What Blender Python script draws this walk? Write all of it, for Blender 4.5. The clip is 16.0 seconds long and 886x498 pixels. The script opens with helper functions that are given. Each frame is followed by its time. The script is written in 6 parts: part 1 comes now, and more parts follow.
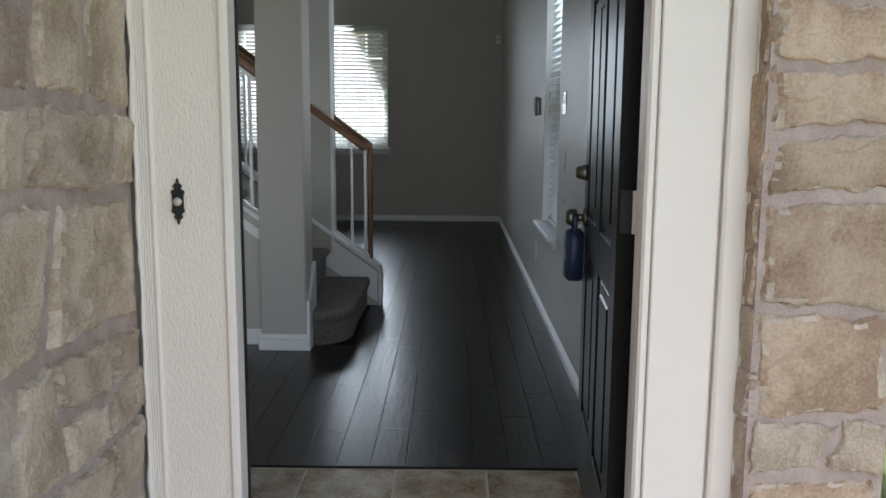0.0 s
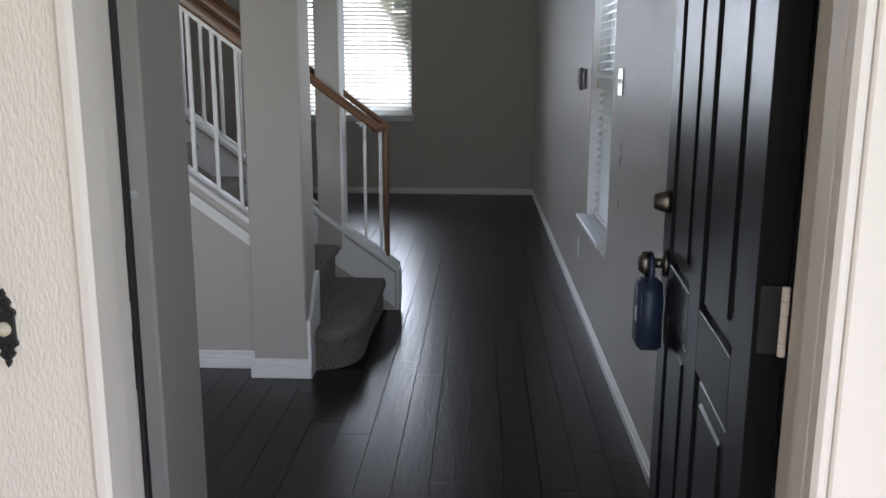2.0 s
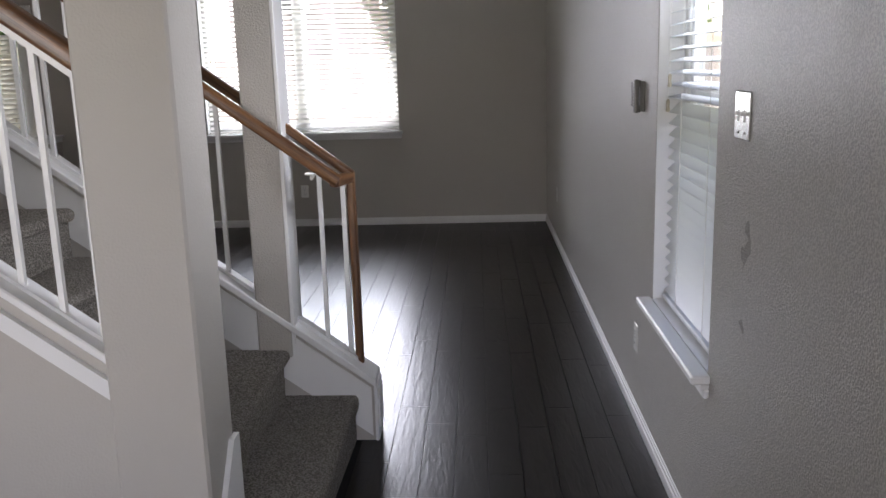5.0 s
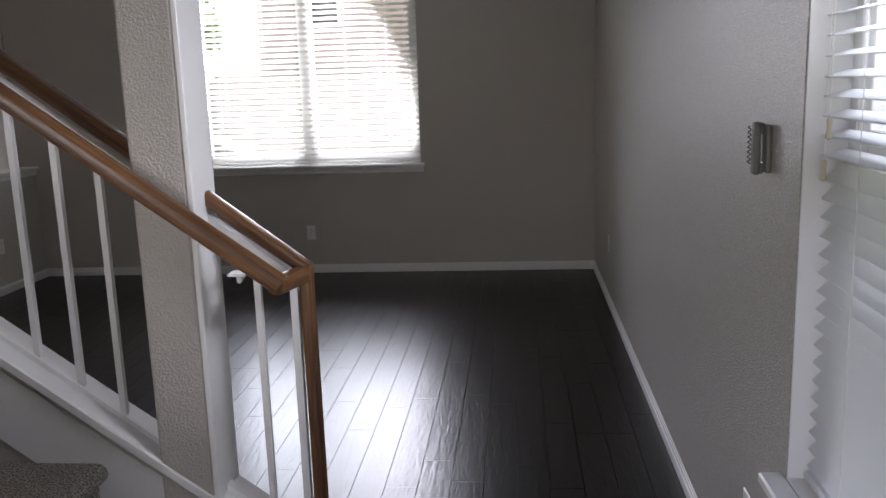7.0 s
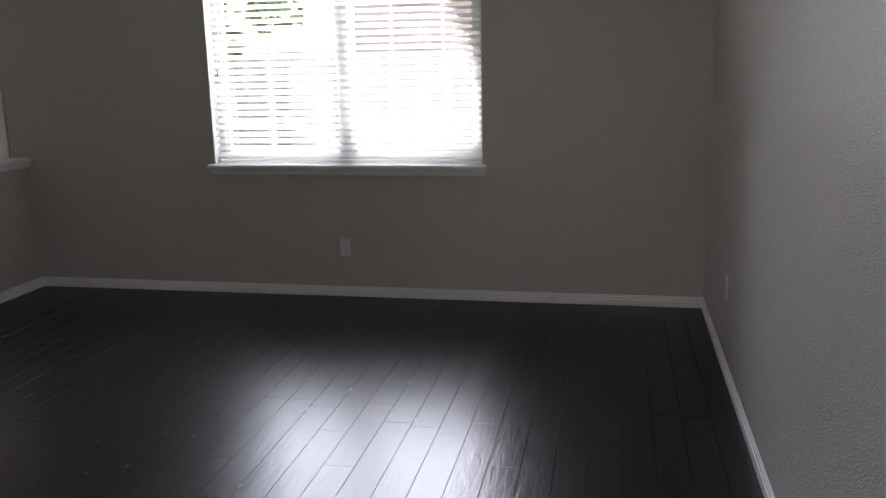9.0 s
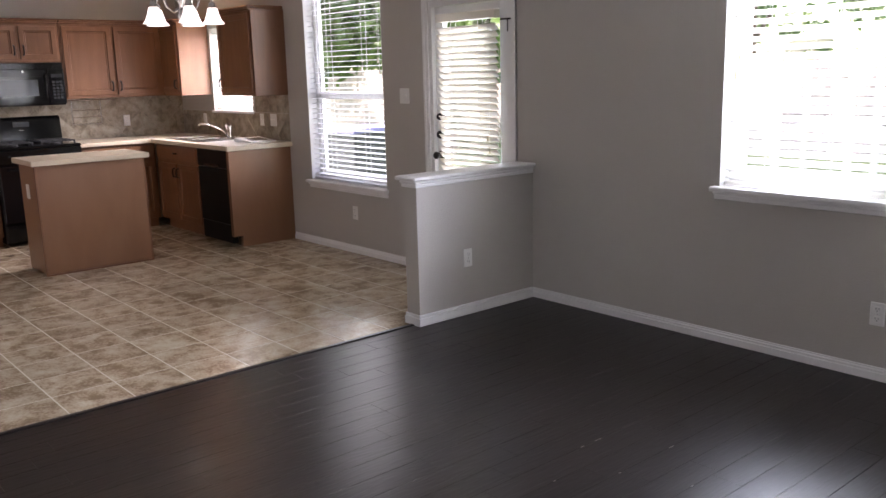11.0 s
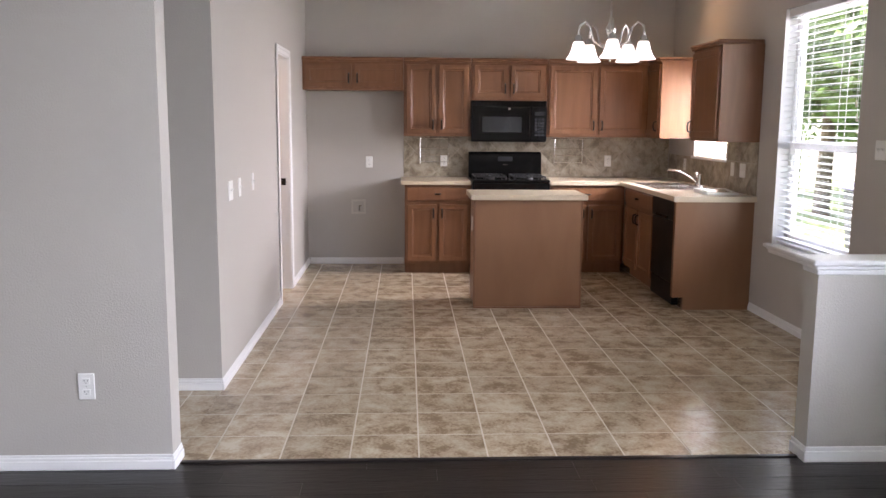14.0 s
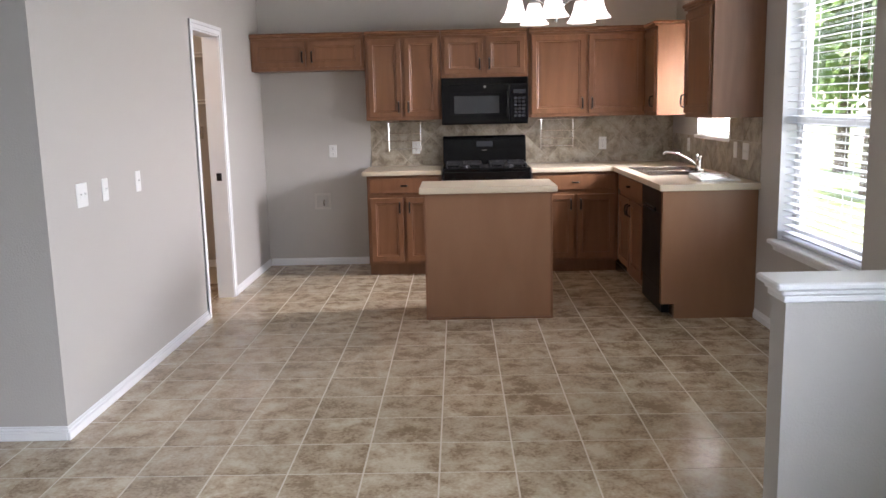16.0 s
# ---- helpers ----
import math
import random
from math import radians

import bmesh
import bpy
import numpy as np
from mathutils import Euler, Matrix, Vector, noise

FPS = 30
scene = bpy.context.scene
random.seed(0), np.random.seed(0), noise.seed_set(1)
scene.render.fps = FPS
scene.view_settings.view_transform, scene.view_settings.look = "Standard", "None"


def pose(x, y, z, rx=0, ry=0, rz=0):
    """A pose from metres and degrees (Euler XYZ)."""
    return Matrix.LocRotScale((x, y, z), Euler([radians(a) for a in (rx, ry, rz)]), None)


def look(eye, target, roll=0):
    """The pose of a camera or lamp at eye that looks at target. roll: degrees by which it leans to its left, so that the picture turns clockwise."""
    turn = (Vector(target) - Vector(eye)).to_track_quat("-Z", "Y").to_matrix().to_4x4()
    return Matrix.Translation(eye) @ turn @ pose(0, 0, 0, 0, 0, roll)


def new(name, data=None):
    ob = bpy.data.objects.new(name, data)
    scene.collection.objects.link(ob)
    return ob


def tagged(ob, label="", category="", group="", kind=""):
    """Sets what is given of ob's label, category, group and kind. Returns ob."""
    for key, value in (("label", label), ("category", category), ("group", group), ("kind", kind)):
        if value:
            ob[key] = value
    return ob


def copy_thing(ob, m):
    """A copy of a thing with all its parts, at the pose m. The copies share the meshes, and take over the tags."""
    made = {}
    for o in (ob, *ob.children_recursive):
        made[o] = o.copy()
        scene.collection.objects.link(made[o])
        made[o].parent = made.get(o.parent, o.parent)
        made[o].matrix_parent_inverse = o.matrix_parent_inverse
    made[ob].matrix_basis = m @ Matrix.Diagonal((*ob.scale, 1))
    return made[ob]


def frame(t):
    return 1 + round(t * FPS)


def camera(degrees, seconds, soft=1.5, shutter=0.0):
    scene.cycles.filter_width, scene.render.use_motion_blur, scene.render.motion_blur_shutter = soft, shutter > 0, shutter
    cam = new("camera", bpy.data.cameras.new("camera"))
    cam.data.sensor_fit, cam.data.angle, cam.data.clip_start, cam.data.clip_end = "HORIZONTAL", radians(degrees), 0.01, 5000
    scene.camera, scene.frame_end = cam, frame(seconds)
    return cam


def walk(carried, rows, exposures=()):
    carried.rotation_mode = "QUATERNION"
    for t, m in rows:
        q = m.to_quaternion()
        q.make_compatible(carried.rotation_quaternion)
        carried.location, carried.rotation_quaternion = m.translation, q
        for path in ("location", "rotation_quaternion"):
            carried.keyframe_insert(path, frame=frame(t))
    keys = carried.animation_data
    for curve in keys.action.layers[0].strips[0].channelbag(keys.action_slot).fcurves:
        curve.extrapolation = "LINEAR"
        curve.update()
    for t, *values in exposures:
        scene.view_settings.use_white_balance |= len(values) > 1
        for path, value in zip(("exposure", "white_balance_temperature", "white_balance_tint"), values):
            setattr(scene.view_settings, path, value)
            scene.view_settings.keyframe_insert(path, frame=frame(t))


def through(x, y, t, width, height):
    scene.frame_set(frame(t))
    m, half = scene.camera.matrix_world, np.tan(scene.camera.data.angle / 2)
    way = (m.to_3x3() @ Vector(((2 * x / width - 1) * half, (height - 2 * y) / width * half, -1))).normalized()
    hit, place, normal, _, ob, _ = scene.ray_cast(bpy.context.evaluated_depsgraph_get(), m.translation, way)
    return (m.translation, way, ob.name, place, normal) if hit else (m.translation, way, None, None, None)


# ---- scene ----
cam = camera(55.0, 16.0)
PATH = [
    (0, (-0.579, -10.138, 1.219), (-0.598, -8.161, 0.915), 0.4),
    (0.5, (-0.607, -9.957, 1.27), (-0.582, -7.983, 0.95), -0.1),
    (1, (-0.617, -9.789, 1.331), (-0.581, -7.825, 0.955), -0.1),
    (1.5, (-0.603, -9.578, 1.335), (-0.619, -7.625, 0.908), 0.4),
    (2, (-0.58, -9.341, 1.349), (-0.666, -7.386, 0.936), 0.2),
    (2.5, (-0.583, -9.057, 1.364), (-0.69, -7.097, 0.981), -0.4),
    (3, (-0.603, -8.771, 1.38), (-0.687, -6.81, 0.997), -1.4),
    (3.2, (-0.61, -8.652, 1.361), (-0.684, -6.694, 0.963), -1.4),
    (5.5, (-0.63, -7.51, 1.461), (-0.728, -5.558, 1.038), -1.9),
    (6, (-0.591, -7.224, 1.472), (-0.736, -5.271, 1.066), -2.2),
    (6.5, (-0.586, -6.926, 1.46), (-0.773, -4.974, 1.067), -2.1),
    (7, (-0.595, -6.57, 1.483), (-0.771, -4.616, 1.094), -1.9),
    (7.5, (-0.559, -6.178, 1.465), (-0.759, -4.233, 1.045), -1.8),
    (8, (-0.525, -5.816, 1.462), (-0.78, -3.881, 1.025), -1.5),
    (8.2, (-0.513, -5.674, 1.465), (-0.779, -3.74, 1.031), -1.5),
    (10.3, (-0.589, -4.463, 1.494), (-1.597, -2.785, 1.084), -1.2),
    (10.5, (-0.59, -4.377, 1.491), (-1.738, -2.79, 1.084), -1.4),
    (11, (-0.615, -4.072, 1.497), (-2.107, -2.802, 1.091), -1.5),
    (11.5, (-0.656, -3.843, 1.462), (-2.353, -2.859, 1.074), -0.7),
    (12, (-0.724, -3.641, 1.474), (-2.549, -2.916, 1.095), 0.0),
    (12.5, (-0.725, -3.412, 1.477), (-2.659, -3.038, 1.131), -0.4),
    (13, (-0.733, -3.181, 1.479), (-2.7, -3.032, 1.15), -1.0),
    (13.5, (-0.809, -2.966, 1.47), (-2.783, -2.873, 1.163), 0.2),
    (14, (-0.955, -2.751, 1.475), (-2.931, -2.664, 1.18), 0.4),
    (14.5, (-1.109, -2.529, 1.473), (-3.086, -2.499, 1.171), -0.2),
    (15, (-1.336, -2.32, 1.464), (-3.308, -2.353, 1.137), -1.0),
    (15.5, (-1.633, -2.138, 1.465), (-3.605, -2.178, 1.132), -1.8),
    (16, (-1.918, -1.978, 1.457), (-3.89, -2.017, 1.124), -1.3),
]
EXPOSURES = [(0, 1.2, 6400, 18), (1.5, 1.2, 6450, 20), (2.2, 1.85, 6550, 26), (3.0, 2.6, 6800, 29), (5.5, 2.1, 6900, 30), (6.0, 2.1, 6900, 30), (6.5, 1.98, 6900, 31), (7.5, 1.85, 6900, 32), (8.0, 1.95, 6900, 32), (10.5, 2.3, 6700, 34), (11.0, 3.15, 6750, 35), (11.5, 3.78, 6750, 36), (12.0, 3.6, 6750, 35), (13.0, 3.45, 6750, 33), (14.0, 3.45, 6700, 31), (15.0, 3.35, 6650, 29), (16.0, 3.4, 6500, 27)]
walk(cam, [(t, look(eye, target, roll)) for t, eye, target, roll in PATH], EXPOSURES)

# ---- world and light ----
world = bpy.data.worlds.new("sky")
scene.world = world
world.use_nodes = True
wn = world.node_tree.nodes
sky = wn.new("ShaderNodeTexSky")
sky.sky_type = "NISHITA"
sky.sun_disc = False
sky.sun_elevation = radians(61)
sky.sun_rotation = radians(198)
sky.air_density, sky.dust_density = 1.3, 2.0
wn["Background"].inputs[1].default_value = 0.15
world.node_tree.links.new(sky.outputs[0], wn["Background"].inputs[0])
sun = new("sun", bpy.data.lights.new("sun", "SUN"))
sun.data.energy, sun.data.angle, sun.data.color = 3.4, radians(2.0), (1.0, 0.95, 0.87)
sun.matrix_world = look((-3, -9, 17), (0, 0, 0))


def sky_lamp(name, at, toward, width, height, watts, spread=110, colour=(0.80, 0.945, 1.0)):
    """Sky light standing in a window's opening."""
    lamp = new(name, bpy.data.lights.new(name, "AREA"))
    lamp.data.shape, lamp.data.size, lamp.data.size_y = "RECTANGLE", width, height
    lamp.data.energy, lamp.data.color, lamp.data.spread = watts, colour, radians(spread)
    lamp.matrix_world = look(at, toward)
    return lamp


sky_lamp("sky_living", (-2.2175, 0.22, 1.62), (-3.0, -3.0, 1.2), 1.70, 1.25, 24, 130, (0.78, 0.92, 1.0))
sky_lamp("sky_sink", (-8.615, 0.22, 1.60), (-8.615, -3.0, 0.6), 0.78, 0.75, 9.5, 110, (0.90, 0.97, 1.0))
sky_lamp("sky_kitchen", (-6.63, 0.22, 1.5), (-6.63, -3.0, 0.9), 1.0, 1.5, 4.5, 135, (0.92, 0.97, 1.0))
sky_lamp("sky_back_door", (-5.17, 0.22, 1.10), (-5.6, -3.0, 0.6), 0.52, 1.5, 2.5, 140)
sky_lamp("sky_entrance", (-0.61, -8.20, 1.15), (-0.61, 0.0, 1.0), 0.80, 1.6, 0.75, 120)
sky_lamp("sky_side", (0.22, -5.115, 1.86), (-3.0, -5.115, 0.4), 0.70, 0.45, 4)
# stands in an unseen front window, both added to brighten walls facing the front
sky_lamp("sky_dining", (-3.4, -8.35, 1.55), (-3.4, 0.0, 1.0), 1.5, 1.1, 7, 130, (0.86, 0.95, 0.97))
# warm light with no visible source, added high in the pantry to brighten it
bulb = bpy.data.lights.new("pantry_added_light", "POINT")
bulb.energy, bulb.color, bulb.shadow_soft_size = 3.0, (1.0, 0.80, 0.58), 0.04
new("pantry_added_light", bulb).matrix_basis = pose(-7.6, -4.9, 2.30)

# ---- plan ----
CEIL = 2.75
FRONT = -8.19          # inner face of the front wall
KX = -9.80             # kitchen end wall
KY = -3.765            # kitchen side wall
SPLIT = -4.475         # where planks meet tiles
RISE, RUN, NOSE1 = 0.19, 0.26, -1.11
SLOPE = RISE / RUN


# ---- materials ----
def material(name, colour, rough=0.5, metal=0.0, vary=0.08, scale=6.0, fine=0.0, fine_scale=120.0, coat=0.0, island=0.0, spec=0.5):
    """A principled material with coarse colour variation and a fine bump."""
    m = bpy.data.materials.new(name)
    m.use_nodes = True
    n, l = m.node_tree.nodes, m.node_tree.links
    b = n["Principled BSDF"]
    b.inputs["Roughness"].default_value, b.inputs["Metallic"].default_value = rough, metal
    b.inputs["Coat Weight"].default_value = coat
    b.inputs["Specular IOR Level"].default_value = spec
    co = n.new("ShaderNodeTexCoord")
    big = n.new("ShaderNodeTexNoise")
    big.inputs["Scale"].default_value, big.inputs["Detail"].default_value = scale, 5
    l.new(co.outputs["Object"], big.inputs["Vector"])
    ramp = n.new("ShaderNodeMixRGB")
    ramp.inputs[1].default_value = [c * (1 - vary) for c in colour] + [1]
    ramp.inputs[2].default_value = [min(1, c * (1 + vary)) for c in colour] + [1]
    l.new(big.outputs[0], ramp.inputs[0])
    out = ramp.outputs[0]
    if island:
        info = n.new("ShaderNodeObjectInfo")
        hsv = n.new("ShaderNodeHueSaturation")
        mp = n.new("ShaderNodeMapRange")
        mp.inputs[3].default_value, mp.inputs[4].default_value = 1 - island, 1 + island
        l.new(info.outputs["Random"], mp.inputs[0])
        l.new(mp.outputs[0], hsv.inputs["Value"])
        l.new(out, hsv.inputs["Color"])
        out = hsv.outputs[0]
    l.new(out, b.inputs["Base Color"])
    rr = n.new("ShaderNodeMapRange")
    rr.inputs[3].default_value, rr.inputs[4].default_value = max(0.02, rough - 0.06), min(1, rough + 0.06)
    l.new(big.outputs[0], rr.inputs[0])
    l.new(rr.outputs[0], b.inputs["Roughness"])
    if fine:
        fn = n.new("ShaderNodeTexNoise")
        fn.inputs["Scale"].default_value, fn.inputs["Detail"].default_value = fine_scale, 3
        l.new(co.outputs["Object"], fn.inputs["Vector"])
        bump = n.new("ShaderNodeBump")
        bump.inputs["Strength"].default_value, bump.inputs["Distance"].default_value = fine, 0.003
        l.new(fn.outputs[0], bump.inputs["Height"])
        l.new(bump.outputs[0], b.inputs["Normal"])
    return m


def paint_wall(name, strength, rough, scale=120, deep=0.0025, colour=(0.47, 0.445, 0.405), bump_shade=0.0):
    """Greige paint over an orange-peel plaster texture."""
    m = material(name, colour, rough, vary=0.03, scale=1.5)
    n, l = m.node_tree.nodes, m.node_tree.links
    co = n.new("ShaderNodeTexCoord")
    a, c = n.new("ShaderNodeTexNoise"), n.new("ShaderNodeTexNoise")
    a.inputs["Scale"].default_value, a.inputs["Detail"].default_value = scale, 3
    c.inputs["Scale"].default_value, c.inputs["Detail"].default_value = 220, 2
    l.new(co.outputs["Object"], a.inputs["Vector"])
    l.new(co.outputs["Object"], c.inputs["Vector"])
    ramp = n.new("ShaderNodeValToRGB")
    ramp.color_ramp.elements[0].position, ramp.color_ramp.elements[1].position = 0.42, 0.62
    l.new(a.outputs[0], ramp.inputs[0])
    if bump_shade:
        # relief shading put into the colour: hollows of the plaster darker, raised spots lighter
        hsv, vr, b = n.new("ShaderNodeHueSaturation"), n.new("ShaderNodeMapRange"), n["Principled BSDF"]
        vr.inputs[3].default_value, vr.inputs[4].default_value = 1 - bump_shade, 1 + bump_shade
        was = b.inputs["Base Color"].links[0].from_socket
        l.new(ramp.outputs[0], vr.inputs[0])
        l.new(vr.outputs[0], hsv.inputs["Value"])
        l.new(was, hsv.inputs["Color"])
        l.new(hsv.outputs[0], b.inputs["Base Color"])
    mix = n.new("ShaderNodeMath")
    mix.operation = "MULTIPLY_ADD"
    mix.inputs[1].default_value = 0.25
    l.new(c.outputs[0], mix.inputs[0])
    l.new(ramp.outputs[0], mix.inputs[2])
    bump = n.new("ShaderNodeBump")
    bump.inputs["Strength"].default_value, bump.inputs["Distance"].default_value = strength, deep
    l.new(mix.outputs[0], bump.inputs["Height"])
    l.new(bump.outputs[0], n["Principled BSDF"].inputs["Normal"])
    return m


def wood(name, dark, light, rough, stretch, scale=3.0, vary=0.0, bump_d=0.0008, coat=0.0, wave=0.0):
    """Grained wood; stretch is the coordinate scale along x, y, z (small along the grain)."""
    m = bpy.data.materials.new(name)
    m.use_nodes = True
    n, l = m.node_tree.nodes, m.node_tree.links
    b = n["Principled BSDF"]
    b.inputs["Coat Weight"].default_value = coat
    b.inputs["Coat Roughness"].default_value = 0.15
    co, mp = n.new("ShaderNodeTexCoord"), n.new("ShaderNodeMapping")
    mp.inputs["Scale"].default_value = stretch
    info = n.new("ShaderNodeObjectInfo")
    add = n.new("ShaderNodeVectorMath")
    mul = n.new("ShaderNodeMath")
    mul.operation = "MULTIPLY"
    mul.inputs[1].default_value = 37.0
    l.new(info.outputs["Random"], mul.inputs[0])
    l.new(co.outputs["Object"], mp.inputs["Vector"])
    l.new(mp.outputs[0], add.inputs[0])
    l.new(mul.outputs[0], add.inputs[1])
    g = n.new("ShaderNodeTexNoise")
    g.inputs["Scale"].default_value, g.inputs["Detail"].default_value = scale, 6
    g.inputs["Distortion"].default_value = 0.6
    l.new(add.outputs[0], g.inputs["Vector"])
    ramp = n.new("ShaderNodeValToRGB")
    ramp.color_ramp.elements[0].position, ramp.color_ramp.elements[1].position = 0.35, 0.68
    ramp.color_ramp.elements[0].color, ramp.color_ramp.elements[1].color = (*dark, 1), (*light, 1)
    l.new(g.outputs[0], ramp.inputs[0])
    hsv = n.new("ShaderNodeHueSaturation")
    vr = n.new("ShaderNodeMapRange")
    vr.inputs[3].default_value, vr.inputs[4].default_value = 1 - vary, 1 + vary
    l.new(info.outputs["Random"], vr.inputs[0])
    l.new(vr.outputs[0], hsv.inputs["Value"])
    l.new(ramp.outputs[0], hsv.inputs["Color"])
    l.new(hsv.outputs[0], b.inputs["Base Color"])
    rr = n.new("ShaderNodeMapRange")
    rr.inputs[3].default_value, rr.inputs[4].default_value = rough - 0.02, rough + 0.03
    l.new(g.outputs[0], rr.inputs[0])
    l.new(rr.outputs[0], b.inputs["Roughness"])
    bump = n.new("ShaderNodeBump")
    bump.inputs["Strength"].default_value, bump.inputs["Distance"].default_value = 0.5, bump_d
    l.new(g.outputs[0], bump.inputs["Height"])
    if wave:
        wv, wm = n.new("ShaderNodeTexNoise"), n.new("ShaderNodeMapping")
        wm.inputs["Scale"].default_value = (46, 7, 1)
        l.new(add.outputs[0], wv.inputs["Vector"])
        wm2 = n.new("ShaderNodeVectorMath")
        l.new(co.outputs["Object"], wm.inputs["Vector"])
        l.new(wm.outputs[0], wm2.inputs[0])
        l.new(mul.outputs[0], wm2.inputs[1])
        l.new(wm2.outputs[0], wv.inputs["Vector"])
        wv.inputs["Scale"].default_value, wv.inputs["Detail"].default_value = 1.0, 1
        wv.inputs["Distortion"].default_value = 0.9
        b2 = n.new("ShaderNodeBump")
        b2.inputs["Strength"].default_value, b2.inputs["Distance"].default_value = 0.6, wave
        l.new(wv.outputs[0], b2.inputs["Height"])
        l.new(bump.outputs[0], b2.inputs["Normal"])
        l.new(b2.outputs[0], b.inputs["Normal"])
    else:
        l.new(bump.outputs[0], b.inputs["Normal"])
    return m


def rail_oak():
    """Oak whose grain follows the length of the rail, by its unwrapped coordinates in metres."""
    m = bpy.data.materials.new("oak_along_rail")
    m.use_nodes = True
    n, l = m.node_tree.nodes, m.node_tree.links
    b = n["Principled BSDF"]
    b.inputs["Roughness"].default_value, b.inputs["Coat Weight"].default_value, b.inputs["Coat Roughness"].default_value = 0.36, 0.25, 0.2
    co = n.new("ShaderNodeTexCoord")
    ramps = []
    for size, low, high, dark, light in (((2.2, 60, 1), 0.36, 0.66, (0.105, 0.043, 0.016), (0.25, 0.115, 0.045)), ((9, 420, 1), 0.36, 0.52, (0.45, 0.42, 0.4), (1, 1, 1))):
        mp, g, r = n.new("ShaderNodeMapping"), n.new("ShaderNodeTexNoise"), n.new("ShaderNodeValToRGB")
        mp.inputs["Scale"].default_value = size
        g.inputs["Scale"].default_value, g.inputs["Detail"].default_value, g.inputs["Distortion"].default_value = 1.0, 5, 0.4
        e = r.color_ramp.elements
        e[0].position, e[0].color, e[1].position, e[1].color = low, (*dark, 1), high, (*light, 1)
        l.new(co.outputs["UV"], mp.inputs["Vector"])
        l.new(mp.outputs[0], g.inputs["Vector"])
        l.new(g.outputs[0], r.inputs[0])
        ramps.append(r)
    mix = n.new("ShaderNodeMixRGB")
    mix.blend_type = "MULTIPLY"
    mix.inputs[0].default_value = 0.8
    l.new(ramps[0].outputs[0], mix.inputs[1])
    l.new(ramps[1].outputs[0], mix.inputs[2])
    l.new(mix.outputs[0], b.inputs["Base Color"])
    bump = n.new("ShaderNodeBump")
    bump.inputs["Strength"].default_value, bump.inputs["Distance"].default_value = 0.35, 0.0006
    l.new(ramps[1].outputs[0], bump.inputs["Height"])
    l.new(bump.outputs[0], b.inputs["Normal"])
    return m


def mottled(name, a, c, d, rough, scale, bump_d=0.001, jitter=0.06, grain=9):
    """Stone or ceramic with cloudy patches of three tones, varied from piece to piece."""
    m = bpy.data.materials.new(name)
    m.use_nodes = True
    n, l = m.node_tree.nodes, m.node_tree.links
    b = n["Principled BSDF"]
    co, info = n.new("ShaderNodeTexCoord"), n.new("ShaderNodeObjectInfo")
    add, mul = n.new("ShaderNodeVectorMath"), n.new("ShaderNodeMath")
    mul.operation = "MULTIPLY"
    mul.inputs[1].default_value = 53.0
    l.new(info.outputs["Random"], mul.inputs[0])
    l.new(co.outputs["Object"], add.inputs[0])
    l.new(mul.outputs[0], add.inputs[1])
    g, f = n.new("ShaderNodeTexNoise"), n.new("ShaderNodeTexNoise")
    g.inputs["Scale"].default_value, g.inputs["Detail"].default_value = scale, 8
    g.inputs["Roughness"].default_value, g.inputs["Distortion"].default_value = 0.6, 0.3
    f.inputs["Scale"].default_value, f.inputs["Detail"].default_value = scale * grain, 6
    l.new(add.outputs[0], g.inputs["Vector"])
    l.new(add.outputs[0], f.inputs["Vector"])
    ramp = n.new("ShaderNodeValToRGB")
    e = ramp.color_ramp.elements
    e[0].position, e[0].color, e[1].position, e[1].color = 0.36, (*a, 1), 0.66, (*d, 1)
    mid = ramp.color_ramp.elements.new(0.5)
    mid.color = (*c, 1)
    grit = n.new("ShaderNodeMath")
    grit.operation = "MULTIPLY_ADD"
    grit.inputs[1].default_value = 0.40
    less = n.new("ShaderNodeMath")
    less.operation = "SUBTRACT"
    less.inputs[1].default_value = 0.20
    l.new(f.outputs[0], grit.inputs[0])
    l.new(g.outputs[0], grit.inputs[2])
    l.new(grit.outputs[0], less.inputs[0])
    l.new(less.outputs[0], ramp.inputs[0])
    hsv, vr = n.new("ShaderNodeHueSaturation"), n.new("ShaderNodeMapRange")
    vr.inputs[3].default_value, vr.inputs[4].default_value = 1 - jitter, 1 + jitter
    l.new(info.outputs["Random"], vr.inputs[0])
    l.new(vr.outputs[0], hsv.inputs["Value"])
    l.new(ramp.outputs[0], hsv.inputs["Color"])
    l.new(hsv.outputs[0], b.inputs["Base Color"])
    b.inputs["Roughness"].default_value = rough
    sm = n.new("ShaderNodeMath")
    sm.operation = "MULTIPLY_ADD"
    sm.inputs[1].default_value = 0.6
    l.new(f.outputs[0], sm.inputs[0])
    l.new(g.outputs[0], sm.inputs[2])
    bump = n.new("ShaderNodeBump")
    bump.inputs["Strength"].default_value, bump.inputs["Distance"].default_value = 0.7, bump_d
    l.new(sm.outputs[0], bump.inputs["Height"])
    l.new(bump.outputs[0], b.inputs["Normal"])
    return m


def glowing(name, colour, strength):
    m = bpy.data.materials.new(name)
    m.use_nodes = True
    b = m.node_tree.nodes["Principled BSDF"]
    b.inputs["Base Color"].default_value = (*colour, 1)
    b.inputs["Emission Color"].default_value = (*colour, 1)
    b.inputs["Emission Strength"].default_value = strength
    b.inputs["Roughness"].default_value = 0.35
    return m


